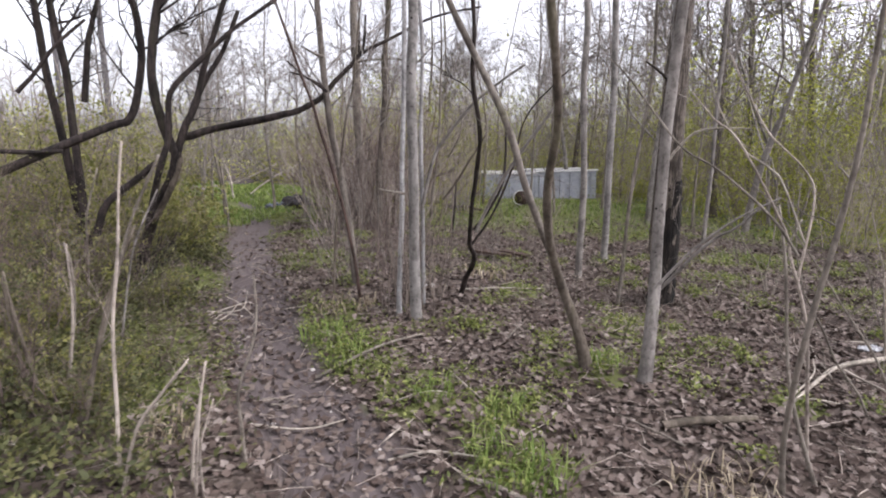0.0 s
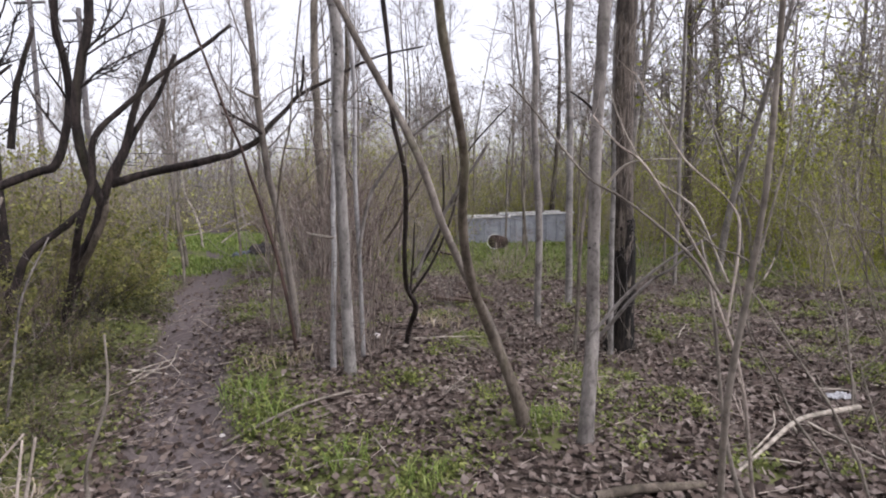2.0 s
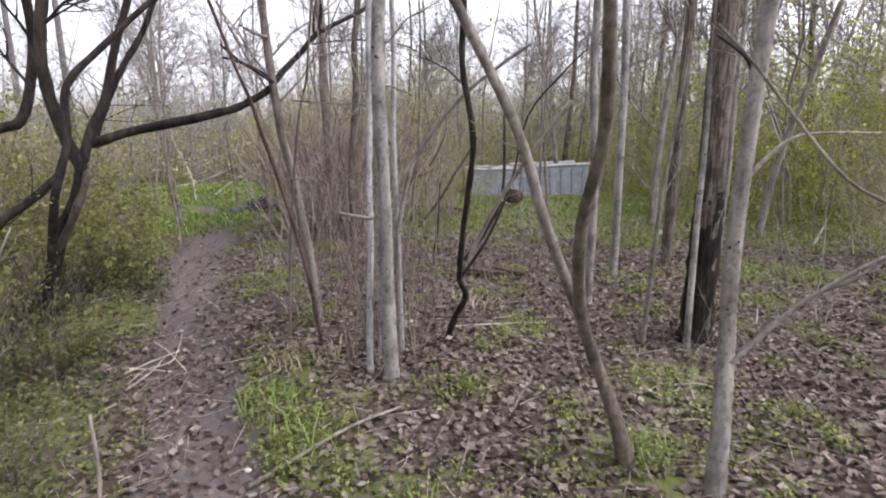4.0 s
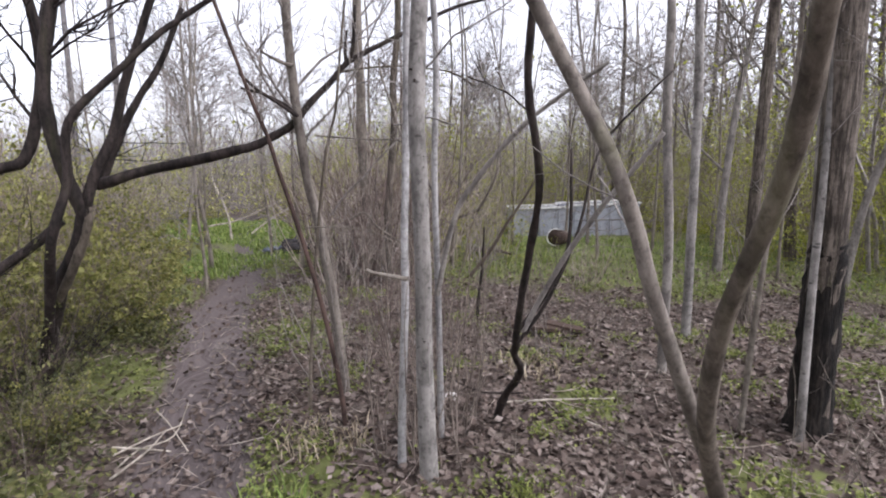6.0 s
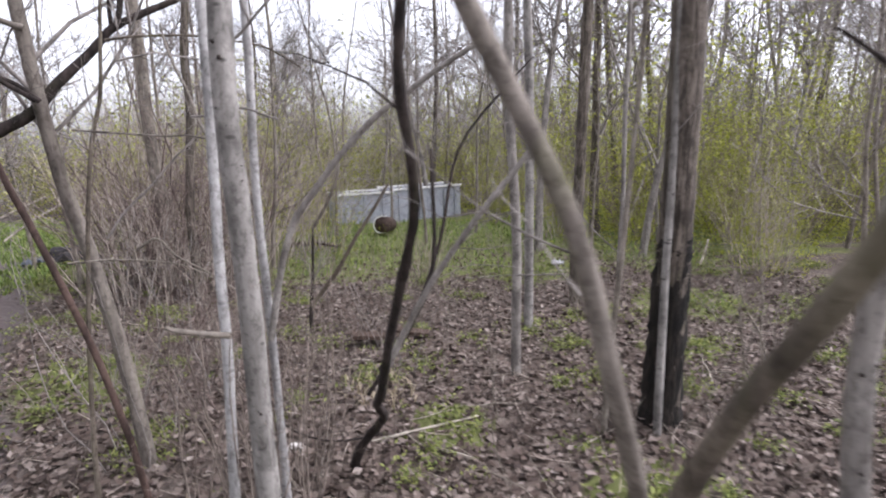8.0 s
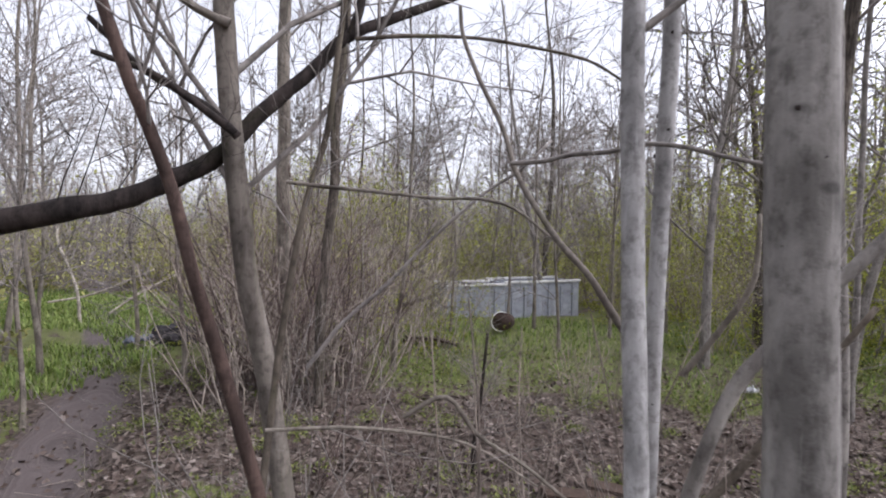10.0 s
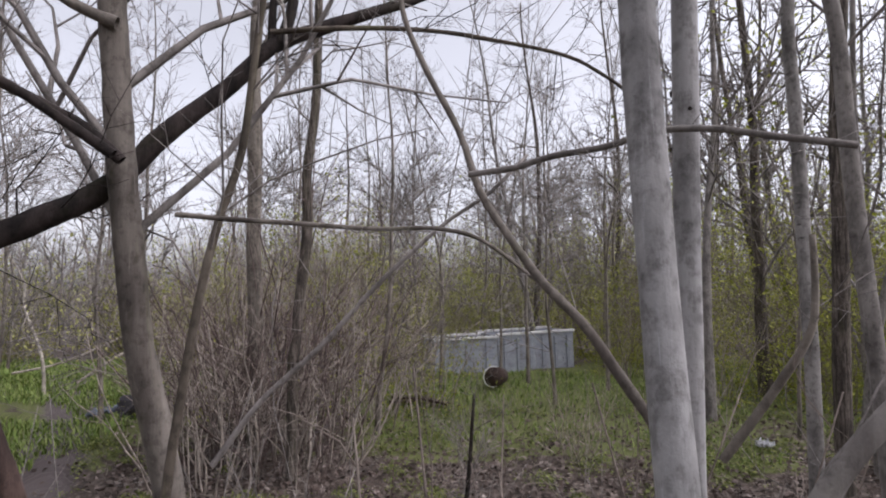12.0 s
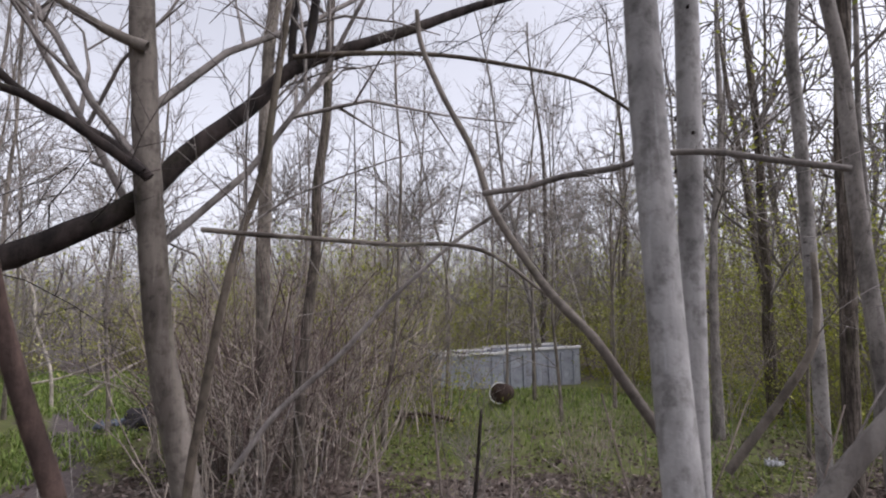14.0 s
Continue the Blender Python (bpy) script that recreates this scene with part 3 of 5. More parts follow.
LT = tree("old dark many-stemmed tree spreading over the footpath", [(-3.2, 4.93, -0.02), (-3.06, 4.87, 0.38), (-2.83, 4.78, 0.78), (-2.64, 4.72, 1.02), (-2.55, 4.7, 1.24), (-2.59, 4.68, 1.39), (-2.63, 4.65, 1.58), (-2.67, 4.63, 1.87), (-2.65, 4.63, 2.14), (-2.61, 4.66, 2.42), (-2.55, 4.7, 2.74)], 0.048, 0.028, DARK,
     [([(-2.55, 4.7, 1.24), (-2.48, 4.74, 1.49), (-2.39, 4.8, 1.71), (-2.3, 4.86, 2.08), (-2.2, 4.93, 2.43), (-2.08, 5, 2.82)], 0.036, 0.02, DARK, 12), ([(-3.08, 4.86, 0.3), (-2.85, 4.7, 0.72), (-2.6, 4.5, 1.1), (-2.51, 4.56, 1.44), (-2.48, 4.58, 1.79), (-2.28, 4.71, 2.06), (-2.04, 4.86, 2.34), (-1.75, 5.05, 2.61), (-1.57, 5.16, 2.8)], 0.034, 0.014, DARK, 12), ([(-2.95, 4.82, 0.6), (-2.7, 4.72, 0.86), (-2.54, 4.7, 1.14), (-2.52, 4.71, 1.29)], 0.03, 0.027, BROWN, 2), ([(-2.69, 5.01, 1.39), (-2.56, 5.09, 1.76), (-2.44, 5.16, 2.02), (-2.33, 5.24, 2.24), (-2.2, 5.32, 2.61)], 0.03, 0.018, DARK, 8), ([(-3.34, 4.6, 0.51), (-3.24, 4.66, 0.82), (-3.04, 4.8, 1.02), (-2.9, 4.9, 1.18)], 0.035, 0.03, DARK, 3), ([(-2.53, 4.8, 1.42), (-2.2, 4.9, 1.52), (-1.85, 4.88, 1.58), (-1.61, 4.87, 1.63), (-1.51, 4.92, 1.66), (-1.39, 4.96, 1.72), (-1.28, 5.01, 1.8), (-1.18, 5.05, 1.93), (-1.06, 5.1, 2.06), (-0.97, 5.13, 2.17), (-0.83, 5.19, 2.26), (-0.65, 5.26, 2.36), (-0.47, 5.33, 2.47), (-0.25, 5.38, 2.56), (0.1, 5.42, 2.63)], 0.036, 0.009, DARK, 14),
      ([(-0.9, 4.84, 2.07), (-0.77, 4.86, 2.09), (-0.6, 4.88, 2.1), (-0.45, 4.9, 2.09), (-0.3, 4.92, 2.07), (-0.21, 4.93, 2.03), (-0.13, 4.94, 1.98)], 0.0055, 0.0035, BROWN, 16)], 13, 5.0, (0.05, 0.05), 12, 0.5, 1.2, DARK, lumps=0.07)
for (a, b, seed) in (([(-0.97, 5.13, 2.17), (-0.97, 5.13, 2.27), (-0.96, 5.13, 2.37)], 0.012, 41), ([(-0.95, 5.13, 2.18), (-0.92, 5.13, 2.29), (-0.91, 5.15, 2.52)], 0.016, 42)):
    s = Soup()
    tube(s, smooth_path(a), b, b * 0.6, 7, 0.05, np.random.default_rng(seed))
    part("branch_stub", s, DARK, LT)
tree("dark leaning stems behind the many-stemmed tree", [(-3.23, 4.67, 1.48), (-3.04, 4.8, 1.58), (-2.96, 4.86, 1.89), (-2.92, 4.88, 2.19), (-2.94, 4.87, 2.52), (-2.98, 4.85, 2.75)], 0.04, 0.025, DARK, [([(-3.9, 4.54, 1.79), (-3.79, 4.63, 1.96), (-3.64, 4.74, 2.22), (-3.45, 4.89, 2.46)], 0.02, 0.012, DARK), ([(-3.79, 4.19, 1.29), (-3.62, 4.34, 1.28), (-3.46, 4.47, 1.29)], 0.022, 0.016, DARK)], 14, 4.5, (0.03, 0.05), 10, 0.3, 1.0, DARK)
tree("dark crooked tree in the bushes beside the path", [(-3.95, 5, 1.64), (-3.98, 4.98, 1.95), (-4, 4.97, 2.36), (-4.02, 4.96, 2.75)], 0.04, 0.025, DARK, (), 15, 5.0, (-0.03, 0.05), 12, 0.3, 1.1, DARK)
tree("dark slender tree in the bushes beside the path", [(-3.73, 4.93, 1.53), (-3.74, 4.93, 2.05), (-3.78, 4.9, 2.44), (-3.79, 4.89, 2.73)], 0.04, 0.025, DARK, [([(-3.61, 4.97, 1.74), (-3.55, 5.01, 2.26), (-3.5, 5.06, 2.52), (-3.42, 5.11, 2.83)], 0.03, 0.018)], 16, 5.0, (-0.03, 0.05), 12, 0.3, 1.1, DARK)

# trunks a little further in
for x, y, r, mat, seed, top, lean, lab in (
    (1.17, 5.8, 0.036, GREYPLAIN, 21, 8.0, 0.0, "slim straight pale grey tree trunk"),
    (1.58, 6.75, 0.042, GREY, 22, 8.5, 0.01, "slim grey tree trunk with dark scars"),
    (2.32, 7.45, 0.06, FURROW, 23, 9.0, 0.0, "dark furrowed tree with a mossy foot"),
    (-2.05, 9.0, 0.075, TAN, 25, 8.5, -0.01, "pale brown tree rising out of brown brushwood"),
    (1.42, 4.95, 0.018, TAN, 26, 3.2, 0.06, "thin brown sapling among dead leaves"),
    (-0.33, 7.1, 0.02, DARK, 27, 0.95, 0.02, "short dark broken sapling"),
    (3.2, 8.2, 0.03, GREYPLAIN, 32, 7.0, 0.0, "slim grey tree at the clearing's edge"),
    (-1.6, 8.4, 0.05, FURROW, 34, 7.0, 0.01, "brown furrowed tree in the brushwood"),
):
    rr = np.random.default_rng(seed)
    k = min(1.0, top / 2.0)
    base = [(x, y, height(x, y) - 0.06), (x + lean * 0.4, y + 0.01, 0.4 * k), (x + lean + rr.normal() * 0.015, y + rr.normal() * 0.02, k), (x + lean * 2 + rr.normal() * 0.03, y + rr.normal() * 0.03, 2.0 * k)]
    tree(lab, [tuple(map(float, q)) for q in base], r, r * 0.45, mat, (), seed, top, (lean * 0.5, 0), 16, 0.3, 1.3 * k, rooted=False, name="tree" if r > 0.025 else "sapling")


# ---- saplings close to the walker at the start ----
def stems(label, ways, material, name="sapling", twigs=4, seed=0, tl=0.3):
    rng = np.random.default_rng(seed)
    x, y, z = ways[0][0][0]
    ob = thing(name, (x, y, height(x, y)), label, "sapling")
    small = Soup()
    for way, a, b, *own in ways:
        s = Soup()
        q = smooth_path(way, 5)
        tube(s, q, a, b, 8, 0.06, rng)
        part("stem", s, own[0] if own else material, ob)
        if twigs:
            sprout(rng, small, q, twigs, tl, b * 0.6, 0.3, 1.0, 1, 3)
    if small.n:
        part("twig_spray", small, material, ob)["kind"] = "stuff"
    return ob


stems("bare grey-brown sapling with long pale side shoots", [([(1.6, 2.24, -0.05), (1.55, 2.2, 0.2), (1.5, 2.1, 0.5), (1.47, 2, 0.8), (1.5, 1.98, 1.1), (1.53, 1.98, 1.4), (1.55, 2, 1.8), (1.56, 2, 2.2)], 0.012, 0.007), ([(1.54, 2.27, 1), (1.46, 2.3, 1.12), (1.35, 2.33, 1.23), (1.23, 2.37, 1.33), (1.12, 2.41, 1.4), (1, 2.45, 1.55), (0.92, 2.48, 1.66), (0.84, 2.5, 1.75)], 0.006, 0.003, TAN), ([(1.56, 2.28, 1.05), (1.47, 2.31, 1.27), (1.42, 2.33, 1.33), (1.32, 2.36, 1.41), (1.23, 2.4, 1.58), (1.17, 2.42, 1.76)], 0.0045, 0.002, PALETWIG), ([(1.61, 2.19, 1.13), (1.66, 2.16, 1.47), (1.67, 2.15, 1.71)], 0.004, 0.002, PALETWIG)], TAN, seed=51)
stems("thin bare brown sapling among dead leaves", [([(1.77, 2.29, -0.05), (1.66, 2.35, 0.29), (1.61, 2.38, 0.53), (1.57, 2.41, 0.91), (1.52, 2.43, 1.18)], 0.010, 0.005)], TAN, seed=52)
stems("tall thin bleached stem beside the footpath", [([(-1.13, 1.93, -0.06), (-1.11, 1.94, 0.39), (-1.1, 1.95, 0.68), (-1.07, 1.98, 0.97), (-1.05, 1.99, 1.19), (-1.03, 2.01, 1.4)], 0.008, 0.004), ([(-1.12, 1.94, -0.04), (-1.07, 1.98, 0.22), (-0.98, 2.05, 0.37), (-0.9, 2.12, 0.49)], 0.009, 0.004)], DRYTWIG, twigs=2, seed=53)
stems("bleached dead stem beside the footpath", [([(-0.84, 1.97, -0.06), (-0.82, 1.99, 0.19), (-0.79, 2.01, 0.38), (-0.76, 2.02, 0.53)], 0.008, 0.004)], DRYTWIG, twigs=3, seed=54)
stems("thin crooked brown stem on the path's edge", [([(-0.7, 2.18, -0.13), (-0.71, 2.17, 0.2), (-0.71, 2.17, 0.34), (-0.65, 2.2, 0.54), (-0.63, 2.21, 0.66), (-0.63, 2.21, 0.84)], 0.009, 0.004)], TAN, twigs=2, seed=55)
stems("pale bare stem in the undergrowth", [([(-1.95, 2.57, -0.04), (-1.88, 2.63, 0.46), (-1.87, 2.64, 0.74), (-1.89, 2.63, 0.87)], 0.010, 0.005)], TAN, twigs=3, seed=56)
stems("brown bare stem in the undergrowth", [([(-1.51, 2.15, -0.1), (-1.43, 2.22, 0.4), (-1.35, 2.29, 0.76), (-1.27, 2.36, 1.02)], 0.013, 0.007)], BROWN, twigs=3, seed=57)
stems("dark bare stem in the undergrowth", [([(-2.04, 2.45, 0.07), (-2.06, 2.44, 0.39), (-2.07, 2.43, 0.72)], 0.014, 0.008)], BROWN, twigs=3, seed=58)


stems("long brown stem leaning over the undergrowth", [([(-1.66, 2.3, -0.12), (-1.52, 2.3, 0.3), (-1.37, 2.3, 0.7), (-1.25, 2.3, 1.03), (-1.08, 2.3, 1.34)], 0.011, 0.006)], TAN, twigs=4, seed=151)
stems("thin pale stem in the undergrowth", [([(-1.88, 2.5, -0.1), (-1.77, 2.5, 0.51), (-1.76, 2.5, 0.89)], 0.009, 0.004)], DRYTWIG, twigs=4, seed=152)
stems("pair of bleached dead shoots beside the footpath", [([(-0.78, 1.9, -0.06), (-0.735, 1.9, 0.34), (-0.69, 1.9, 0.58)], 0.007, 0.003), ([(-0.72, 1.88, -0.06), (-0.74, 1.9, 0.2), (-0.68, 1.92, 0.42)], 0.005, 0.002)], DRYTWIG, twigs=3, seed=153, tl=0.2)
stems("bent bleached shoot beside the footpath", [([(-1.03, 1.8, -0.06), (-1.0, 1.8, 0.1), (-0.92, 1.8, 0.34), (-0.7, 1.8, 0.62)], 0.008, 0.003)], DRYTWIG, twigs=3, seed=154, tl=0.2)
stems("dark leaning stem in the undergrowth", [([(-1.85, 2.4, -0.06), (-1.92, 2.4, 0.14), (-2.0, 2.4, 0.53), (-2.03, 2.4, 0.76)], 0.012, 0.006)], BROWN, twigs=5, seed=155)
for k, (x, y, lean, tall) in enumerate(((-2.3, 2.2, 0.3, 1.3), (-2.6, 2.9, -0.2, 1.5), (-2.1, 3.2, 0.35, 1.1), (-2.75, 3.7, 0.2, 1.2), (-1.75, 1.6, 0.25, 1.0), (-3.1, 3.0, 0.3, 1.6), (-2.2, 1.4, -0.3, 1.1), (-2.45, 2.5, 0.1, 1.4))):
    stems("bare thin stem in the undergrowth beside the path", [([(x, y, -0.06), (x + lean * 0.2, y + 0.03, tall * 0.35), (x + lean * 0.6, y - 0.02, tall * 0.7), (x + lean, y + 0.04, tall)], 0.009, 0.004)], (TAN, BROWN, GREYTWIG)[k % 3], twigs=6, seed=160 + k, tl=0.4)["group"] = "undergrowth stems"
stems("bare sapling with arching pale shoots among dead leaves", [([(1.78, 2.42, -0.06), (1.72, 2.4, 0.35), (1.66, 2.38, 0.7), (1.55, 2.35, 0.98)], 0.008, 0.006), ([(1.55, 2.35, 0.98), (1.53, 2.35, 1.06), (1.47, 2.35, 1.17), (1.38, 2.35, 1.32), (1.29, 2.35, 1.45), (1.21, 2.35, 1.51), (1.12, 2.35, 1.61)], 0.006, 0.003), ([(1.6, 2.37, 0.88), (1.66, 2.45, 1.2), (1.63, 2.5, 1.32), (1.48, 2.5, 1.46), (1.38, 2.5, 1.62), (1.29, 2.5, 1.78)], 0.005, 0.0025)], DRYTWIG, twigs=5, seed=156)


# ---- brushwood, shrubs and the woods behind ----
def shrub(label, place, size, stem_count, stem_mat, leaf_mat, leaf_count, seed, leaf=0.04, name="shrub", spread=0.35, radius=0.008, level=1, group="", shoots=7):
    rng = np.random.default_rng(seed)
    x, y = place
    ob = thing(name, (x, y, height(x, y)), label, "shrub", group)
    s, tips = Soup(), []
    for k in range(stem_count):
        a, r = rng.uniform(0, 6.28), rng.uniform(0, 0.2) * size
        root = (x + r * math.cos(a), y + r * math.sin(a), height(x, y) - 0.05)
        way = (spread * math.cos(a) * rng.uniform(0.2, 1.5), spread * math.sin(a) * rng.uniform(0.2, 1.5), 1)
        q = wander(rng, root, way, size * rng.uniform(0.45, 1.05), 7, 0.13, 0.03)
        thick = radius * rng.uniform(0.6, 1.3)
        one = Soup() if k < 5 else s
        tube(one, q, thick, radius * 0.3, 4)
        if k < 5:
            part("stem", one, stem_mat, ob)
        tips.append(q)
    sprout(rng, s, np.stack(tips), shoots, size * 0.35, radius * 0.45, 0.2, 1.0, level, 3)
    part("brush", s, stem_mat, ob)["kind"] = "stuff"
    if leaf_count:
        pts = np.concatenate(tips)
        s = Soup()
        each = 14
        m = leaf_count // each
        c = pts[rng.integers(len(pts) // 8, len(pts), m)] + rng.normal(size=(m, 3)) * size * np.array([0.14, 0.14, 0.10])
        c = np.repeat(c, each, 0) + rng.normal(size=(m * each, 3)) * size * np.array([0.035, 0.035, 0.025])
        c[:, 2] = np.maximum(c[:, 2], height(x, y) + 0.05)
        scatter_leaves(s, c, leaf, rng)
        part("leaves", s, leaf_mat, ob)["kind"] = "stuff"
    return ob


def scatter_leaves(soup, centres, size, rng, flat=0.0, broad=(0.35, 0.6)):
    """Folded, pointed leaves of four corners and a midrib."""
    n = len(centres)
    a = rng.normal(size=(n, 3))
    a[:, 2] *= 1 - flat
    a /= np.linalg.norm(a, axis=1)[:, None]
    up = rng.normal(size=(n, 3)) * (1 - flat) + np.array([0, 0, 1.0])
    b = np.cross(up, a)
    b /= np.linalg.norm(b, axis=1)[:, None]
    c = np.cross(a, b)
    l = size * rng.uniform(0.6, 1.3, n)[:, None]
    w = l * rng.uniform(*broad, n)[:, None]
    fold = l * rng.uniform(-0.25, 0.3, n)[:, None]
    v = np.stack([centres - a * l * 0.5, centres + b * w * 0.5 + c * fold * 0.6, centres + a * l * 0.5 + c * fold * 0.4, centres - b * w * 0.5 + c * fold * 0.6], 1).reshape(-1, 3)
    k = np.arange(n)[:, None] * 4
    soup.add(v, [np.concatenate([k + t for t in ((0, 1, 2), (0, 2, 3))], 0)])


def repeat_things(make, spots, seed, lean=0.06):
    """One built, then copies of it at other spots, turned and sized."""
    rng = np.random.default_rng(seed)
    for x, y, k in spots:
        copy_thing(make, Matrix.Translation((x, y, height(x, y))) @ Matrix.Rotation(rng.normal() * lean, 4, "X") @ Matrix.Rotation(rng.uniform(0, 6.28), 4, "Z") @ Matrix.Scale(k, 4))


# thin shoots round the foot of the pale trunks, and a loose spray beside the brownish tree
clump = shrub("tight clump of thin tan shoots round the pale trunks", (-0.33, 4.32), 1.25, 15, TWIG, None, 0, 61, spread=0.09, radius=0.0042, name="brushwood", group="brushwood", shoots=3)
repeat_things(clump, [(-0.42, 4.5, 1.2), (-0.2, 4.62, 1.05)], 62, 0.03)
spray = shrub("loose spray of thin grey-brown shoots", (-1.12, 5.15), 1.35, 8, GREYTWIG, None, 0, 60, spread=0.3, radius=0.0042, name="brushwood", group="loose sprays", shoots=4)
repeat_things(spray, [(-0.85, 6.0, 0.9), (-1.5, 6.1, 1.0), (0.35, 5.9, 0.7)], 59)

# the brown thicket round the tree beyond the bend of the path
clump2 = shrub("dense bare brown brushwood thicket", (-1.95, 8.75), 2.3, 19, DRYTWIG, None, 0, 63, spread=0.4, radius=0.011, name="brushwood", group="brown thicket", shoots=5)
repeat_things(clump2, [(-1.45, 8.9, 0.9), (-2.45, 9.4, 1.0), (-1.8, 9.9, 1.05), (-2.7, 10.6, 1.0), (-1.0, 10.4, 0.9), (0.9, 8.9, 0.4), (-2.2, 8.2, 0.75)], 64)
dark_fan = shrub("fan of thin dark reddish-brown stems in the thicket", (-2.1, 9.0), 3.2, 11, REDTWIG, None, 0, 77, spread=0.34, radius=0.014, name="brushwood", group="dark brushwood", shoots=8)
repeat_things(dark_fan, [(-1.75, 8.5, 0.8), (-2.4, 9.1, 0.9), (-1.6, 9.3, 1.0), (-2.3, 9.8, 1.1)], 78)
near_fan = shrub("low fan of thin red-brown shoots over the leaves", (-1.0, 6.2), 1.2, 9, REDTWIG, None, 0, 56, spread=0.8, radius=0.005, name="brushwood", group="low fans", shoots=4)
repeat_things(near_fan, [(-0.6, 6.9, 0.9), (-1.4, 6.9, 1.0), (-0.75, 5.55, 0.7), (0.2, 7.0, 0.6)], 55)
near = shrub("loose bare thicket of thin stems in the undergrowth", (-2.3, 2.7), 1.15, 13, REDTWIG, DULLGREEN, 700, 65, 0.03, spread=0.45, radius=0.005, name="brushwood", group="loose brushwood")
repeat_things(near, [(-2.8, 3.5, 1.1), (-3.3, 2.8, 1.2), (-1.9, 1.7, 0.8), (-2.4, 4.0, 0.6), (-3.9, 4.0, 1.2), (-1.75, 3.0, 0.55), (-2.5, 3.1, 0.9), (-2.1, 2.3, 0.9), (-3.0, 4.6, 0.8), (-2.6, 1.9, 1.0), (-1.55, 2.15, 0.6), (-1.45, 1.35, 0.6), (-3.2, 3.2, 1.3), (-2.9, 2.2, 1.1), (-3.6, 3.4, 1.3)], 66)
dark_brush = shrub("tangle of thin dark dead twigs under the dark tree", (-3.15, 4.75), 0.8, 18, DARK, None, 0, 58, spread=0.9, radius=0.006, name="brushwood", group="dark tangles", shoots=6)
repeat_things(dark_brush, [(-2.85, 4.45, 0.8), (-3.5, 4.5, 1.1), (-3.3, 5.3, 0.9)], 57)
tall = shrub("tall bare sapling clump with crossing pale shoots", (2.45, 2.75), 2.1, 6, TAN, None, 0, 67, spread=0.5, radius=0.007, name="sapling", group="bare saplings", level=1)
repeat_things(tall, [(2.9, 3.7, 1.0), (3.7, 4.6, 1.2), (3.4, 2.6, 1.1), (4.6, 5.8, 1.3), (2.9, 5.4, 0.9), (5.4, 4.6, 1.3)], 68)
bank = shrub("dense low bush with small olive leaves on the bank", (-3.4, 5.9), 0.8, 24, TWIG, OLIVE, 3200, 69, 0.045, spread=0.75, radius=0.005, name="bush", group="bank bushes")
repeat_things(bank, [(-3.8, 5.2, 1.1), (-4.0, 6.5, 1.25), (-4.5, 6.9, 1.5), (-4.75, 7.8, 1.3), (-3.75, 5.9, 1.2), (-5.3, 7.6, 1.5), (-1.75, 2.5, 0.5), (-2.0, 1.5, 0.7), (-2.6, 2.7, 0.8), (-3.3, 4.3, 0.8), (-4.4, 4.6, 1.2), (-2.75, 3.3, 0.75), (-2.5, 4.25, 0.5), (-3.0, 2.5, 0.9), (-2.3, 2.0, 0.7)], 70)

# yellow-green thicket beyond the clearing
gs = shrub("tall shrub just coming into yellow-green leaf", (5.2, 11.8), 3.4, 24, TWIG, YELLOWGREEN, 6000, 71, 0.055, radius=0.012, group="leafing shrubs")
repeat_things(gs, [(6.6, 12.6, 0.8), (8.2, 12.0, 0.95), (7.2, 14.5, 1.1), (9.8, 13.5, 1.2), (4.6, 14.2, 0.9), (11.2, 11.5, 1.3), (9.0, 9.4, 0.9), (3.9, 16.5, 1.1), (6.0, 17.5, 1.1), (10.5, 16.5, 1.2), (2.4, 18.5, 1.1), (0.5, 19.5, 1.0), (7.6, 10.4, 0.85), (13.0, 13.5, 1.2), (5.8, 20.5, 1.2), (6.2, 10.2, 0.55), (7.0, 11.4, 0.75), (8.8, 10.8, 0.8), (4.9, 10.7, 0.45), (10.2, 10.0, 0.9), (1.5, 16.6, 0.6), (2.8, 17.0, 0.7), (0.1, 16.4, 0.5), (3.9, 15.4, 0.5), (-1.2, 16.2, 0.45)], 72)
shrub("young tree standing in fresh green leaf", (5.7, 11.0), 5.6, 6, GREYTWIG, YELLOWGREEN, 5600, 79, 0.07, name="young_tree", spread=0.13, radius=0.028)
os_ = shrub("low olive shrub with small young leaves", (-4.4, 6.2), 1.3, 20, TWIG, OLIVE, 3000, 73, 0.035, radius=0.007, group="olive shrubs")
repeat_things(os_, [(-4.0, 5.0, 0.9), (-5.3, 5.4, 1.2), (-5.0, 5.8, 1.7), (-4.9, 7.0, 1.5), (-6.0, 7.9, 1.9), (-6.4, 6.8, 1.4), (-7.6, 8.4, 1.5), (-4.6, 4.0, 1.0), (-3.4, 3.6, 0.7), (-7.5, 11.0, 1.5), (-9.3, 10.5, 1.7), (-3.2, 16.0, 1.3), (-2.0, 17.5, 1.5), (-9.5, 16.5, 1.9), (-12, 14.0, 1.9), (-8.0, 18.5, 1.9), (-5.0, 19.5, 1.9), (-5.6, 17.8, 1.4)], 74)
bs = shrub("thin brown shrub with opening yellow-green leaves", (-2.2, 13.0), 2.6, 22, DRYTWIG, YELLOWGREEN, 2300, 75, 0.045, radius=0.008, group="brown shrubs")
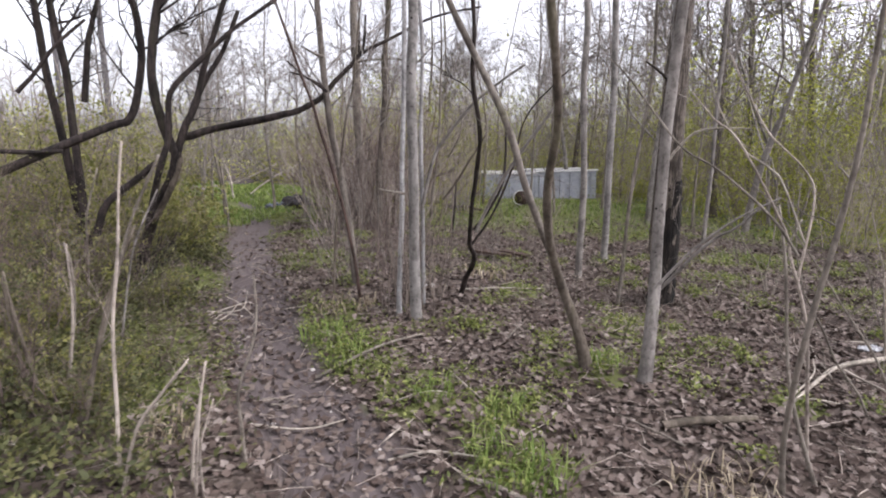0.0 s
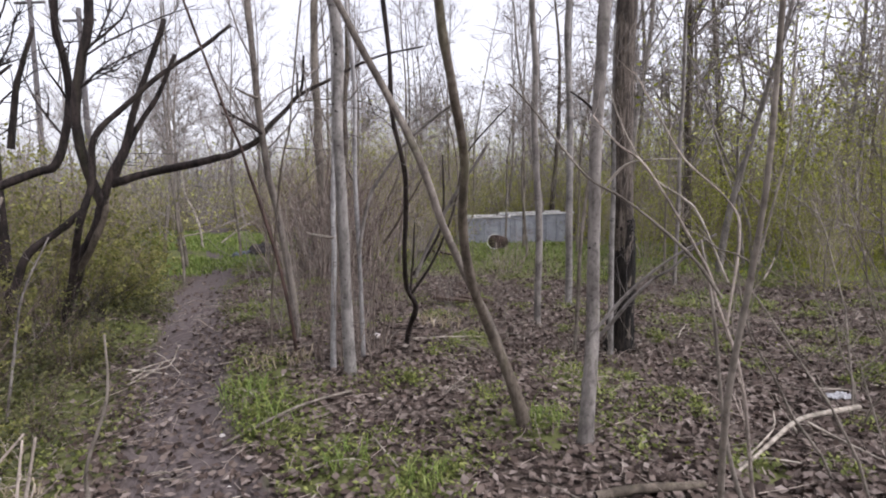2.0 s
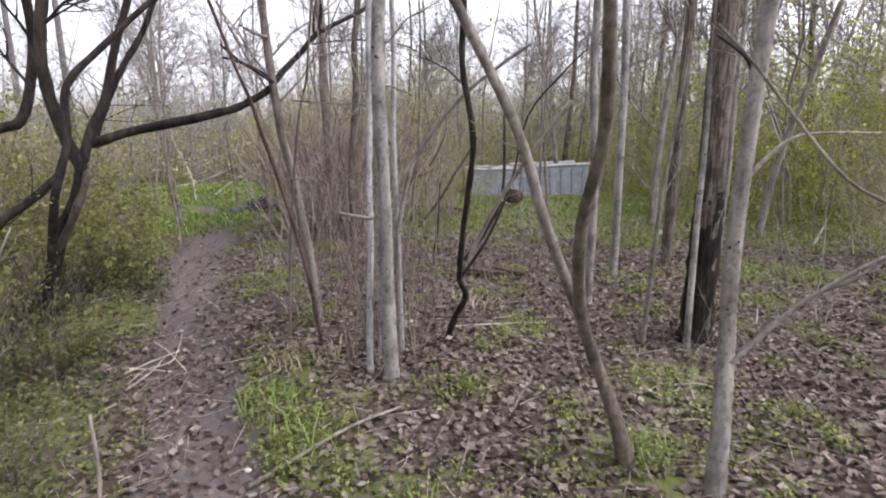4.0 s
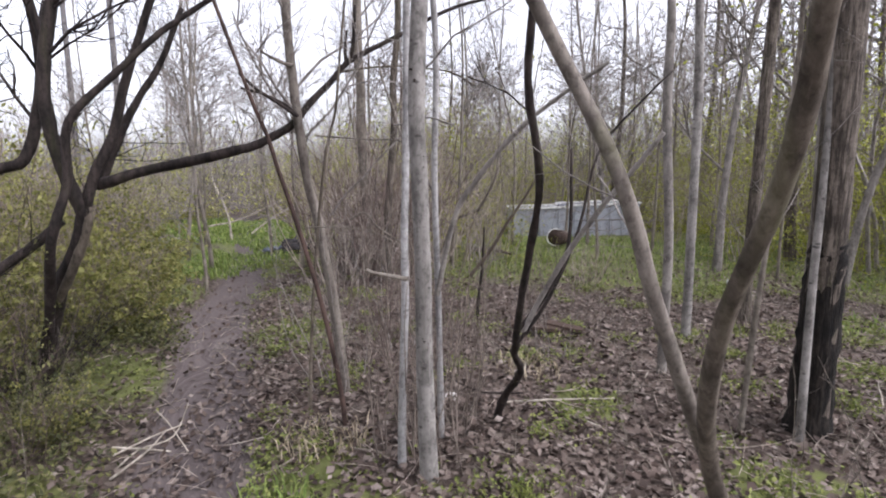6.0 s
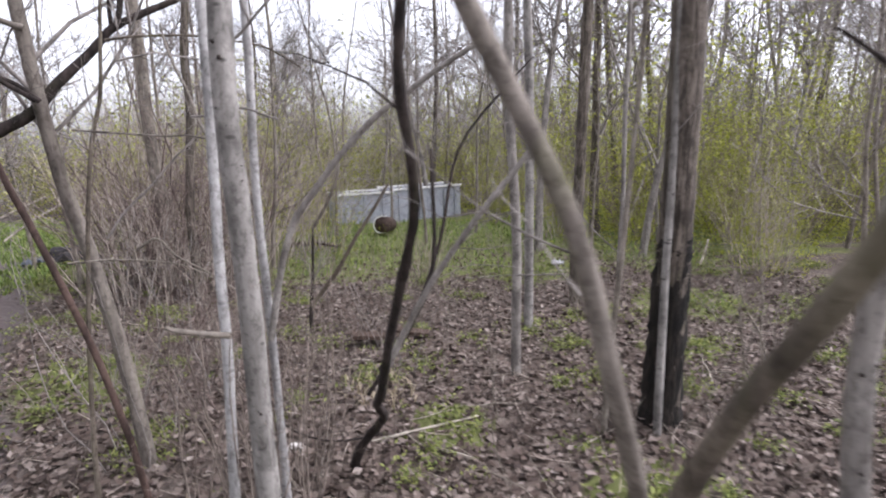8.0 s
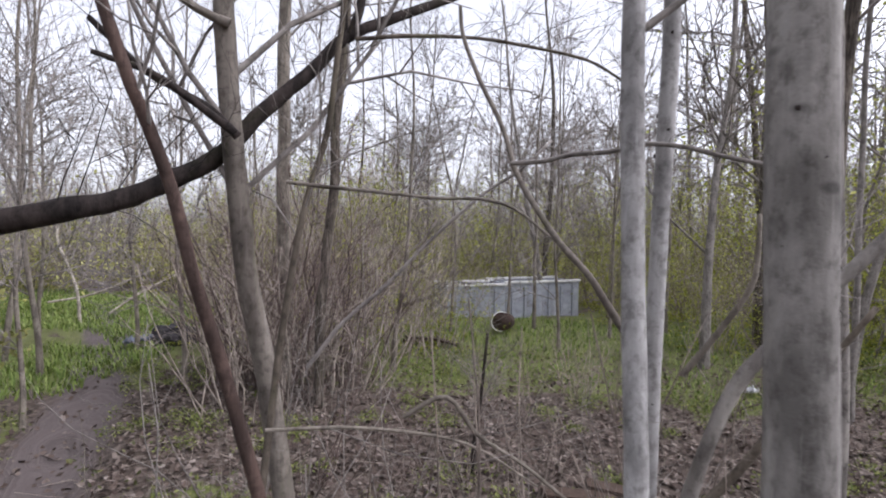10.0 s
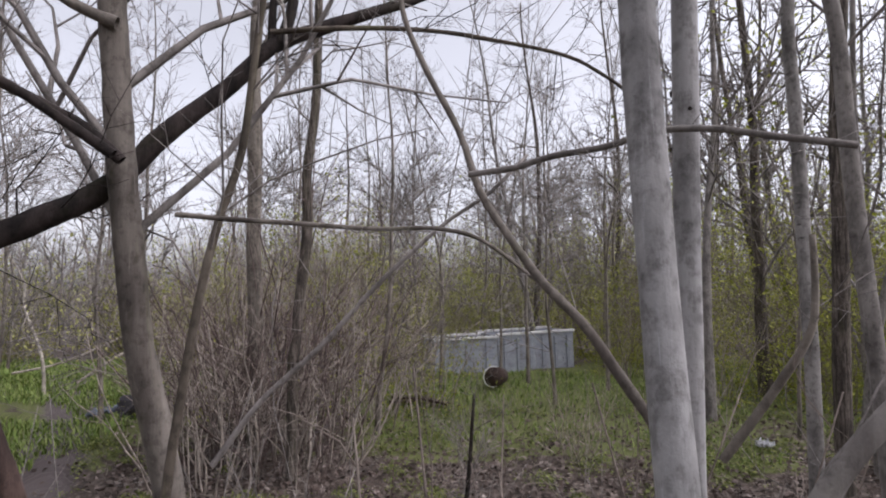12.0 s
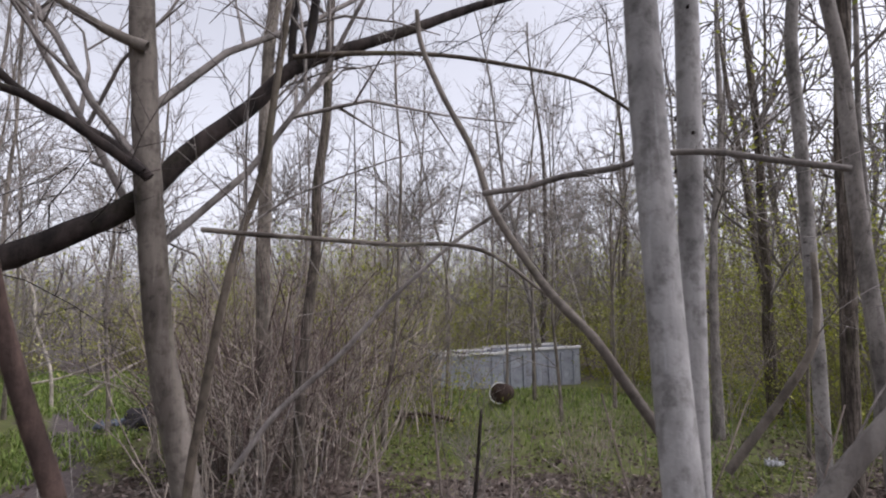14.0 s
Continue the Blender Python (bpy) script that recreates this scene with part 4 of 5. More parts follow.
repeat_things(bs, [(-3.6, 15.2, 1.1), (-1.4, 15.4, 1.0), (-0.6, 17.4, 1.2), (1.6, 17.0, 1.0), (3.1, 13.6, 0.8), (3.6, 11.2, 0.8), (-6.8, 17.6, 1.2), (-10.8, 18.5, 1.3), (-11.5, 11.8, 1.1), (6.0, 9.4, 0.8), (5.0, 8.0, 0.6), (8.4, 7.6, 0.8), (10.5, 8.8, 1.0), (-8.6, 13.2, 1.0), (-3.1, 13.6, 0.9), (-0.9, 13.0, 0.8), (-4.6, 16.4, 1.2), (-0.2, 18.8, 1.3), (-2.4, 18.6, 1.4), (-2.0, 11.6, 1.1), (-3.4, 11.0, 0.9), (-1.3, 12.2, 1.15), (-0.4, 11.2, 0.85), (-7.0, 20.5, 1.4), (3.0, 20.0, 1.5), (-1.2, 21.5, 1.6), (-4.4, 22.5, 1.6), (-2.9, 14.6, 1.4), (-1.9, 16.4, 1.6), (-0.7, 15.9, 1.3), (-3.9, 18.2, 1.7), (-1.5, 19.8, 1.9), (0.8, 18.2, 1.0), (-5.6, 19.0, 1.5), (-2.6, 21.0, 1.9)], 76)


def pole_tree(label, place, tall, radius, seed, material, limb_count=22, group=""):
    """A forest-grown bare tree: a long straight trunk with rising limbs and fine twigs."""
    rng = np.random.default_rng(seed)
    x, y = place
    ob = thing("tree", (x, y, height(x, y)), label, "tree", group)
    path = wander(rng, (x, y, height(x, y) - 0.1), (0, 0, 1), tall, 14, 0.05, 0.02)
    s = Soup()
    tube(s, smooth_path(path, 2), radius, radius * 0.2, 8, 0.02, rng, 0.3)
    part("trunk", s, material, ob)
    s = Soup()
    sprout(rng, s, path, limb_count, tall * 0.3, radius * 0.34, 0.16, 1.0, 2, 3, 0.3, 0.2, 0.62, 2)
    part("crown", s, GREYTWIG, ob)["kind"] = "stuff"
    return ob


p1 = pole_tree("tall bare grey woodland tree", (2.9, 10.2), 9.0, 0.06, 81, GREYPLAIN, 17, "woodland trees")
repeat_things(p1, [(4.3, 9.6, 0.9), (5.4, 15.0, 1.1), (8.0, 11.0, 1.0), (1.9, 14.9, 1.0), (7.0, 18.5, 1.2), (12.2, 16.0, 1.2), (9.4, 15.2, 1.2), (12.5, 10.5, 1.0)], 82)
p2 = pole_tree("tall bare dark woodland tree", (4.4, 11.4), 10.0, 0.085, 83, FURROW, 17, "woodland trees")
repeat_things(p2, [(6.0, 13.6, 1.0), (2.2, 16.2, 0.9), (8.9, 17.0, 1.15), (11.4, 14.6, 1.1), (5.0, 18.8, 1.05), (-2.8, 20.0, 0.75), (15.5, 15.5, 1.2)], 84)
p3 = pole_tree("bare young tree with fine twigs", (-0.2, 12.4), 5.2, 0.026, 85, TAN, 18, "woodland trees")
repeat_things(p3, [(-3.2, 11.8, 0.9), (0.9, 13.2, 1.0), (-4.2, 15.0, 1.1), (-8.8, 15.5, 1.0), (2.4, 12.2, 1.0), (-6.0, 20.5, 1.2), (0.0, 16.0, 1.2), (-13.0, 17.0, 1.2), (3.4, 9.4, 0.8)], 86)


spreading = pole_tree("bare young tree with a wide crown of crossing twigs", (-1.0, 9.9), 5.5, 0.028, 87, TAN, 24, "spreading trees")
repeat_things(spreading, [(-3.2, 9.4, 0.9), (-4.4, 10.8, 1.0), (-2.6, 12.6, 1.1), (1.3, 12.9, 1.1), (-6.2, 11.6, 1.0), (-3.9, 8.0, 0.8), (3.6, 12.8, 1.1), (3.2, 14.6, 1.2), (-0.4, 14.8, 1.2), (-9.0, 12.0, 1.1), (7.4, 9.2, 1.1), (-3.6, 17.2, 1.2), (-1.2, 13.4, 1.0), (0.9, 16.2, 1.3), (2.6, 16.8, 1.4), (-1.9, 17.6, 1.4), (4.4, 17.0, 1.5), (8.6, 12.8, 1.3), (6.6, 8.0, 1.1), (9.6, 11.6, 1.2), (1.3, 11.2, 0.9), (5.3, 7.0, 1.0), (-4.7, 9.4, 1.1), (-5.5, 10.0, 1.2), (-2.9, 11.4, 1.2)], 88)


def far_woods():
    """The wood that closes the view all round: trunks, limbs and fine twigs."""
    rng = np.random.default_rng(91)
    s = Soup()
    m = 520
    a = rng.uniform(-1.1, 1.1, m)
    d = rng.uniform(21, 62, m)
    x, y = d * np.sin(a), d * np.cos(a)
    rise = np.clip((a + 0.35) / 0.7, 0, 1)
    tall = (2.6 + 3.4 * rise + 0.032 * d) * rng.uniform(0.6, 1.2, m) * np.where(rng.uniform(size=m) < 0.15, 1.7, 1.0)
    p = wanders(rng, np.stack([x, y, np.full(m, -0.2)], 1), np.tile([0.0, 0, 1], (m, 1)), tall, 6, 0.07, 0.03)
    tubes(s, p, 0.02 + 0.009 * tall, np.full(m, 0.015), 4)
    sprout(rng, s, p, 11, tall * 0.42, 0.009 + 0.003 * tall, 0.1, 1.0, 2, 3, 0.3, 0.24, 0.7, 2)
    m = 200
    a = rng.uniform(1.15, 2 * math.pi - 1.15, m)
    d = rng.uniform(8, 40, m)
    tall = rng.uniform(5, 8, m)
    p = wanders(rng, np.stack([d * np.sin(a), d * np.cos(a) - 3, np.full(m, -0.2)], 1), np.tile([0.0, 0, 1], (m, 1)), tall, 6, 0.06, 0.03)
    tubes(s, p, np.full(m, 0.08), np.full(m, 0.02), 4)
    sprout(rng, s, p, 6, tall * 0.3, 0.03, 0.2, 1.0, 0, 3, 0.8, 0.18)
    # the wood's haze lies only in its lightened bark colour
    ob = new("far_woods", s.mesh("far_woods", HAZEDTWIG))
    tagged(ob, "leafless grey-brown wood in the distance, colour paled as haze", "woods", kind="stuff")
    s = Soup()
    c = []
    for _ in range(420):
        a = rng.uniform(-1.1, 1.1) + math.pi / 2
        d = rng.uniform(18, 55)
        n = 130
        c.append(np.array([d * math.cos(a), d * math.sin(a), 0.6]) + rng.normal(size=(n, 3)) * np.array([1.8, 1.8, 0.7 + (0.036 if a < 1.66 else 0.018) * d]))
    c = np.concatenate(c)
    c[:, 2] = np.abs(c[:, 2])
    # far leaves wear the paler olive that stands in for haze
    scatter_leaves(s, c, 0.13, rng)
    ob = new("far_thicket_leaves", s.mesh("far_thicket_leaves", HAZEDLEAF))
    tagged(ob, "young olive-green leaves in the far thicket, paled as haze", "foliage", kind="stuff")


far_woods()

# ---- ground cover ----
def litter():
    rng = np.random.default_rng(101)
    x, y = rng.uniform(-4.2, 5.5, 85000), 1.2 + 10.5 * rng.beta(1.1, 2.0, 85000)
    keep = (rng.uniform(size=85000) < np.where(track_distance(x, y) < 0.3, 0.55, 1.0)) & (rng.uniform(size=85000) > 0.55 * green_of(x, y)) & (rng.uniform(size=85000) < np.where(x < -1.2 - 0.3 * (y - 2), 0.3, 1.0))
    x, y = x[keep], y[keep]
    c = np.stack([x, y, height(x, y) + rng.uniform(0.004, 0.03, len(x))], -1)
    bx, by = rng.uniform(-6, 7.5, 20000), rng.uniform(-4, 2.0, 20000)
    bare = (track_distance(bx, by) > 0.3) & (bx > -0.7)
    c = np.concatenate([c, np.stack([bx, by, height(bx, by) + rng.uniform(0.004, 0.03, 20000)], -1)[bare]])
    s = Soup()
    scatter_leaves(s, c, 0.05, rng, 0.6, (0.5, 0.9))
    ob = new("leaf_litter", s.mesh("leaf_litter", LITTER, False))
    tagged(ob, "dry curled brown and grey-pink dead leaves on the soil", "dead leaves", kind="stuff")


def sprigs(name, label, material, spots, count, tall, leaf, seed):
    """Low weeds: short shoots, each with a few leaves."""
    rng = np.random.default_rng(seed)
    s = Soup()
    c = []
    for cx, cy, r in spots:
        n = int(count * r * r) + 14
        a, q = rng.uniform(0, 6.28, n), r * 0.85 * np.abs(rng.normal(size=n)) ** 0.8
        x, y = cx + q * np.cos(a), cy + q * np.sin(a)
        k = track_distance(x, y) > 0.24
        x, y = x[k], y[k]
        for _ in range(6):
            c.append(np.stack([x, y, height(x, y) + 0.01 + tall * rng.uniform(0, 1, len(x))], -1) + rng.normal(size=(len(x), 3)) * np.array([0.03, 0.03, 0.006]))
    scatter_leaves(s, np.concatenate(c), leaf, rng, 0.35)
    ob = new(name, s.mesh(name, material))
    tagged(ob, label, "weeds", kind="stuff")


def blades(name, label, material, spots, per, tall, seed, wide=0.006):
    rng = np.random.default_rng(seed)
    s = Soup()
    for cx, cy, r in spots:
        n = int(per * r * r) + 30
        a, q = rng.uniform(0, 6.28, n), r * np.sqrt(rng.uniform(0, 1, n))
        root = np.stack([cx + q * np.cos(a), cy + q * np.sin(a), np.zeros(n)], -1)
        root[:, 2] = height(root[:, 0], root[:, 1]) - 0.005
        h = tall * rng.uniform(0.4, 1.2, n)[:, None]
        b = rng.uniform(0, 6.28, n)
        out = np.stack([np.cos(b), np.sin(b), np.zeros(n)], -1)
        side = np.stack([-np.sin(b), np.cos(b), np.zeros(n)], -1) * wide * rng.uniform(0.6, 1.4, n)[:, None]
        up = np.array([0, 0, 1.0])
        mid = root + out * h * 0.25 + up * h * 0.6
        tip = root + out * h * rng.uniform(0.5, 1.0, n)[:, None] + up * h * rng.uniform(0.55, 0.95, n)[:, None]
        v = np.stack([root - side, root + side, mid + side * 0.8, mid - side * 0.8, tip], 1).reshape(-1, 3)
        k = np.arange(n)[:, None] * 5
        s.add(v, [k + (0, 1, 2, 3), k + (3, 2, 4)])
    ob = new(name, s.mesh(name, material))
    tagged(ob, label, "grass", kind="stuff")


litter()
near_patches = [p for p in PATCHES if p[2] < 1.05]
sprigs("low_weeds", "low bright green spring weeds among dead leaves", GREEN, near_patches, 470, 0.055, 0.03, 102)
rng = np.random.default_rng(103)
sprigs("scattered_weeds", "scattered small green weeds on the wood floor", GREEN, [(rng.uniform(-4, 6), rng.uniform(2.4, 11), rng.uniform(0.05, 0.22)) for _ in range(260)], 700, 0.06, 0.028, 104)
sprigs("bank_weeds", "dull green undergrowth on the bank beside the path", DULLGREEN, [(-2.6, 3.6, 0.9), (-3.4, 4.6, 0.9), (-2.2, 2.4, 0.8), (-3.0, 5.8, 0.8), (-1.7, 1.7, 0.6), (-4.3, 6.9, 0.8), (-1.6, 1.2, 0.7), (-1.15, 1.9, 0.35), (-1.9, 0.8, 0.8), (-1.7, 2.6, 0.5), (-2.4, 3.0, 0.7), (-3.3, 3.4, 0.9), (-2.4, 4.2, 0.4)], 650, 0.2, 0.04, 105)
blades("grass_tufts", "bright green grass tufts beside the footpath", BLADES, [(0.47, 2.27, 0.18), (0.62, 2.2, 0.12), (0.05, 2.95, 0.13), (0.35, 2.45, 0.1), (-0.6, 3.45, 0.2), (-0.9, 3.85, 0.2), (1.05, 3.5, 0.15), (0.45, 2.8, 0.12)], 1700, 0.14, 106, 0.004)
blades("grass_patch", "bright fresh grass at the end of the footpath", BLADES, [(-6.4, 14.0, 2.2), (-4.6, 12.2, 0.9), (-8.2, 15.5, 1.6), (-4.7, 10.3, 0.9), (-4.7, 9.0, 0.6)], 1300, 0.13, 107, 0.009)
blades("clearing_grass", "thin green grass in the clearing", BLADES, [(1.5, 11.5, 2.4), (5.2, 12.3, 2.6), (2.3, 8.9, 0.5), (3.5, 7.3, 0.4), (-0.4, 9.9, 0.6), (4.4, 9.5, 0.7), (-0.3, 13.2, 1.3), (1.0, 13.0, 1.6), (2.6, 12.6, 1.6)], 330, 0.11, 108, 0.007)
blades("dry_grass", "tuft of dry straw-coloured grass", STRAW, [(1.35, 2.2, 0.22), (-1.2, 2.3, 0.2), (0.2, 5.6, 0.25), (-0.9, 4.4, 0.25)], 1500, 0.12, 109, 0.004)


# ---- fallen wood ----
def fallen(label, ways, material, seed, name="fallen_branch", category="branch"):
    rng = np.random.default_rng(seed)
    x, y, _ = ways[0][0][0]
    ob = thing(name, (x, y, height(x, y)), label, category)
    for way, a, b in ways:
        s = Soup()
        q = [(px, py, height(px, py) + pz) for px, py, pz in way]
        tube(s, smooth_path(q, 4), a, b, 8, 0.06, rng)
        part("stick", s, material, ob)
    return ob


fallen("short dead log lying on the leaves", [([(1.22, 2.66, 0.03), (1.4, 2.73, 0.04), (1.58, 2.76, 0.035), (1.72, 2.82, 0.03)], 0.022, 0.018)], BROWN, 111, "dead_log", "log")
fallen("bleached forked branch lying on the leaves", [([(1.9, 2.95, 0.02), (2.2, 3.25, 0.06), (2.4, 3.45, 0.1), (2.56, 3.55, 0.12), (2.9, 3.72, 0.1)], 0.008, 0.016), ([(2.0, 3.1, 0.02), (2.25, 3.35, 0.09), (2.32, 3.5, 0.14)], 0.006, 0.004), ([(2.5, 3.5, 0.1), (2.6, 3.4, 0.05), (2.72, 3.2, 0.02)], 0.009, 0.005)], PALETWIG, 112)
fallen("pale stick lying across the path's edge", [([(-0.1, 2.42, 0.015), (0.1, 2.45, 0.02), (0.33, 2.4, 0.015)], 0.009, 0.006)], PALETWIG, 113, "stick", "stick")
fallen("thick pale stick lying in the grass", [([(0.28, 2.23, 0.02), (0.42, 2.14, 0.025), (0.6, 2.02, 0.02)], 0.013, 0.011)], TAN, 114, "stick", "stick")
fallen("mossy stick lying in the weeds", [([(-0.75, 3.2, 0.02), (-0.5, 3.38, 0.05), (-0.35, 3.55, 0.05), (-0.15, 3.74, 0.06)], 0.011, 0.007)], TAN, 115, "stick", "stick")
fallen("heap of bleached sticks on the footpath", [([(-1.95, 4.1, 0.02), (-1.97, 4.3, 0.03), (-1.9, 4.5, 0.05), (-2.0, 4.8, 0.1)], 0.006, 0.004), ([(-2.05, 4.2, 0.02), (-1.98, 4.45, 0.05), (-1.9, 4.6, 0.07)], 0.006, 0.004), ([(-2.2, 4.75, 0.03), (-2.0, 4.6, 0.05), (-1.75, 4.42, 0.02)], 0.005, 0.003), ([(-2.1, 4.25, 0.02), (-1.95, 4.32, 0.03), (-1.85, 4.4, 0.02)], 0.008, 0.005), ([(-1.9, 4.0, 0.02), (-1.93, 4.3, 0.03), (-1.98, 4.55, 0.04)], 0.007, 0.004)], PALETWIG, 116, "stick_heap", "sticks")
fallen("thin pale stick on the path's edge", [([(-0.9, 2.55, 0.01), (-0.6, 2.6, 0.03), (-0.42, 2.75, 0.02)], 0.007, 0.004)], PALETWIG, 117, "stick", "stick")
fallen("long pale stick lying on the leaves", [([(0.05, 4.98, 0.02), (0.35, 5.05, 0.04), (0.75, 5.2, 0.03)], 0.009, 0.006)], PALETWIG, 118, "stick", "stick")
fallen("white bent dead branch on the wood floor", [([(4.55, 8.6, 0.05), (4.65, 8.66, 0.2), (4.75, 8.75, 0.35)], 0.018, 0.01)], PALETWIG, 119)
fallen("bleached pole leaning in the grass", [([(-7.6, 13.9, 0.15), (-6.9, 14.2, 0.4), (-6.0, 14.6, 0.75)], 0.022, 0.018)], PALETWIG, 120, "pole", "pole")
fallen("bleached pole leaning in the grass", [([(-6.2, 13.4, 0.15), (-5.8, 13.8, 0.4), (-5.3, 14.3, 0.7)], 0.022, 0.018)], PALETWIG, 121, "pole", "pole")
fallen("white leaning dead sapling at the grass edge", [([(-6.4, 12.9, -0.05), (-6.6, 13.1, 0.6), (-7.1, 13.4, 1.3), (-7.2, 13.5, 1.75), (-7.6, 13.6, 2.3)], 0.03, 0.014)], PALETWIG, 122, "dead_sapling", "sapling")
rng = np.random.default_rng(123)
for k in range(70):
    x, y, a, l = rng.uniform(-2.4, 4.5), 2.0 + 7 * rng.beta(1, 1.8), rng.uniform(0, 3.14), rng.uniform(0.15, 0.6)
    way = [(x + u * l * math.cos(a), y + u * l * math.sin(a), 0.012 + 0.015 * abs(rng.normal())) for u in (-0.5, -0.1, 0.25, 0.5)]
    fallen("thin dead stick on the leaf litter", [(way, 0.006, 0.003)], TAN if k % 3 else PALETWIG, 130 + k, "stick", "stick")["group"] = "scattered sticks"


def twig_litter():
    """Broken twigs lying about, and dead stalks still standing."""
    rng = np.random.default_rng(181)
    n = 1700
    x, y = rng.uniform(-3.2, 5.0, n), 1.4 + 9 * rng.beta(1.1, 2.0, n)
    a, l = rng.uniform(0, 6.28, n), rng.uniform(0.05, 0.32, n)
    p = wanders(rng, np.stack([x, y, height(x, y) + rng.uniform(0.01, 0.04, n)], 1), np.stack([np.cos(a), np.sin(a), rng.normal(size=n) * 0.06], 1), l, 3, 0.12, 0.0)
    s = Soup()
    tubes(s, p, rng.uniform(0.0016, 0.0045, n), np.full(n, 0.0012), 3)
    tagged(new("twig_litter", s.mesh("twig_litter", DRYTWIG)), "broken bleached twigs strewn over the dead leaves", "twigs", kind="stuff")
    n = 420
    x, y = rng.uniform(-3.4, 4.5, n), rng.uniform(3.6, 11.5, n)
    keep = (track_distance(x, y) > 0.35) & (np.hypot(x + 0.5, y - 3.5) > 0.9)
    x, y = x[keep], y[keep]
    n = len(x)
    p = wanders(rng, np.stack([x, y, height(x, y) - 0.02], 1), np.stack([rng.normal(size=n) * 0.25, rng.normal(size=n) * 0.25, np.ones(n)], 1), rng.uniform(0.25, 0.95, n), 5, 0.12, 0.0)
    s = Soup()
    tubes(s, p, rng.uniform(0.002, 0.0045, n), np.full(n, 0.001), 3)
    sprout(rng, s, p, 3, 0.16, 0.0016, 0.4, 1.0, 0, 3)
    tagged(new("dead_stalks", s.mesh("dead_stalks", TAN)), "thin dead stalks standing among the leaves", "stalks", kind="stuff")


twig_litter()


# ---- dumped and built things ----
def slab(soup, m, size):
    x, y, z = (c / 2 for c in size)
    v = np.array([(a, b, c) for a in (-x, x) for b in (-y, y) for c in (-z, z)])
    v = np.array([m @ Vector(p) for p in v])
    soup.add(v, [np.array([(0, 1, 3, 2), (4, 6, 7, 5), (0, 4, 5, 1), (2, 3, 7, 6), (0, 2, 6, 4), (1, 5, 7, 3)])])


def metal_bin(label, a, b, deep, tall, ribs, tilt):
    """An open sheet-metal bin with ribbed sides and a pale folded rim."""
    ax, ay = a
    bx, by = b
    long = math.hypot(bx - ax, by - ay)
    turn = math.atan2(by - ay, bx - ax)
    ob = thing("metal_bin", (ax, ay, height(ax, ay)), label, "bin")
    base = Matrix.Translation((ax, ay, height(ax, ay) - 0.03)) @ Matrix.Rotation(turn, 4, "Z") @ Matrix.Rotation(tilt, 4, "Y")
    at = lambda x, y, z: base @ Matrix.Translation((x, y, z))
    for name, x, y, sx, sy in (("front_panel", long / 2, 0, long, 0.03), ("back_panel", long / 2, deep, long, 0.03), ("side_panel", 0.0, deep / 2, 0.03, deep - 0.036), ("side_panel", long, deep / 2, 0.03, deep - 0.036)):
        s = Soup()
        slab(s, at(x, y, tall / 2), (sx, sy, tall))
        part(name, s, SHEET, ob, smooth=False)
    s = Soup()
    slab(s, at(long / 2, deep / 2, 0.05), (long - 0.05, deep - 0.05, 0.03))
    part("floor_panel", s, INSIDE, ob, "dark rusty floor", False)
    for k in range(ribs):
        s = Soup()
        slab(s, at((k + 0.5) * long / ribs, -0.03, tall * 0.47), (0.05, 0.028, tall * 0.86))
        part("rib", s, SHEET, ob, smooth=False)
    for y in (-0.012, deep + 0.012):
        s = Soup()
        slab(s, at(long / 2, y, tall + 0.022), (long + 0.06, 0.07, 0.04))
        part("rim", s, RIM, ob, "chalky white folded rim", False)
    return ob


metal_bin("weathered grey-blue sheet-metal bin sunk in the grass", (-0.2, 14.0), (1.0, 14.25), 0.8, 0.62, 3, radians(-1))
metal_bin("long weathered grey-blue ribbed metal bin with a white rim", (1.03, 14.28), (2.62, 14.75), 0.9, 0.72, 6, radians(-1.5))

bucket = thing("bucket", (0.75, 12.6, 0), "rusty open bucket lying on its side in the grass", "bucket")
s = Soup()
tube(s, [(0.84, 12.9, 0.14), (0.78, 12.75, 0.16), (0.72, 12.6, 0.18), (0.66, 12.45, 0.2)], 0.13, 0.16, 20)
part("body", s, RUST, bucket)
s = Soup()
hoop = np.array([(0.65 + 0.16 * math.cos(a), 12.43 + 0.05 * math.cos(a), 0.2 + 0.16 * math.sin(a)) for a in np.linspace(0, 2 * math.pi, 25)])
tube(s, hoop, 0.008, 0.008, 6)
part("rim", s, RIM, bucket, "pale bent rim")


def lump(name, label, category, place, size, material, seed, squash=0.6, rough=0.25):
    rng = np.random.default_rng(seed)
    bm = bmesh.new()
    bmesh.ops.create_icosphere(bm, subdivisions=3, radius=1)
    off = Vector(rng.normal(size=3) * 9)
    x, y = place
    for v in bm.verts:
        k = 1 + rough * noise.fractal(v.co * 1.7 + off, 0.8, 2.0, 4)
        v.co = Vector((v.co.x * size * k, v.co.y * size * k * 0.8, max(v.co.z, -0.3) * size * squash * k))
    me = bpy.data.meshes.new(name)
    bm.to_mesh(me)
    bm.free()
    me.materials.append(material)
    ob = new(name, me)
    ob.matrix_basis = Matrix.Translation((x, y, height(x, y) + 0.1 * size))
    return tagged(ob, label, category)


lump("soil_mound", "small heap of dark turned soil beside the grass", "soil heap", (-4.05, 11.2), 0.38, SOILHEAP, 141, 0.6, 0.5)
lump("stone", "pale stone on the wood floor", "stone", (-0.28, 4.98), 0.045, STONE, 142)
for k in range(14):
    r = np.random.default_rng(150 + k)
    x, y = TRACK[2:5][k % 3] + r.normal(size=2) * 0.35
    lump("stone", "small pale pebble trodden into the muddy path", "stone", (float(x), float(y)), float(r.uniform(0.008, 0.02)), STONE, 160 + k)["group"] = "pebbles"


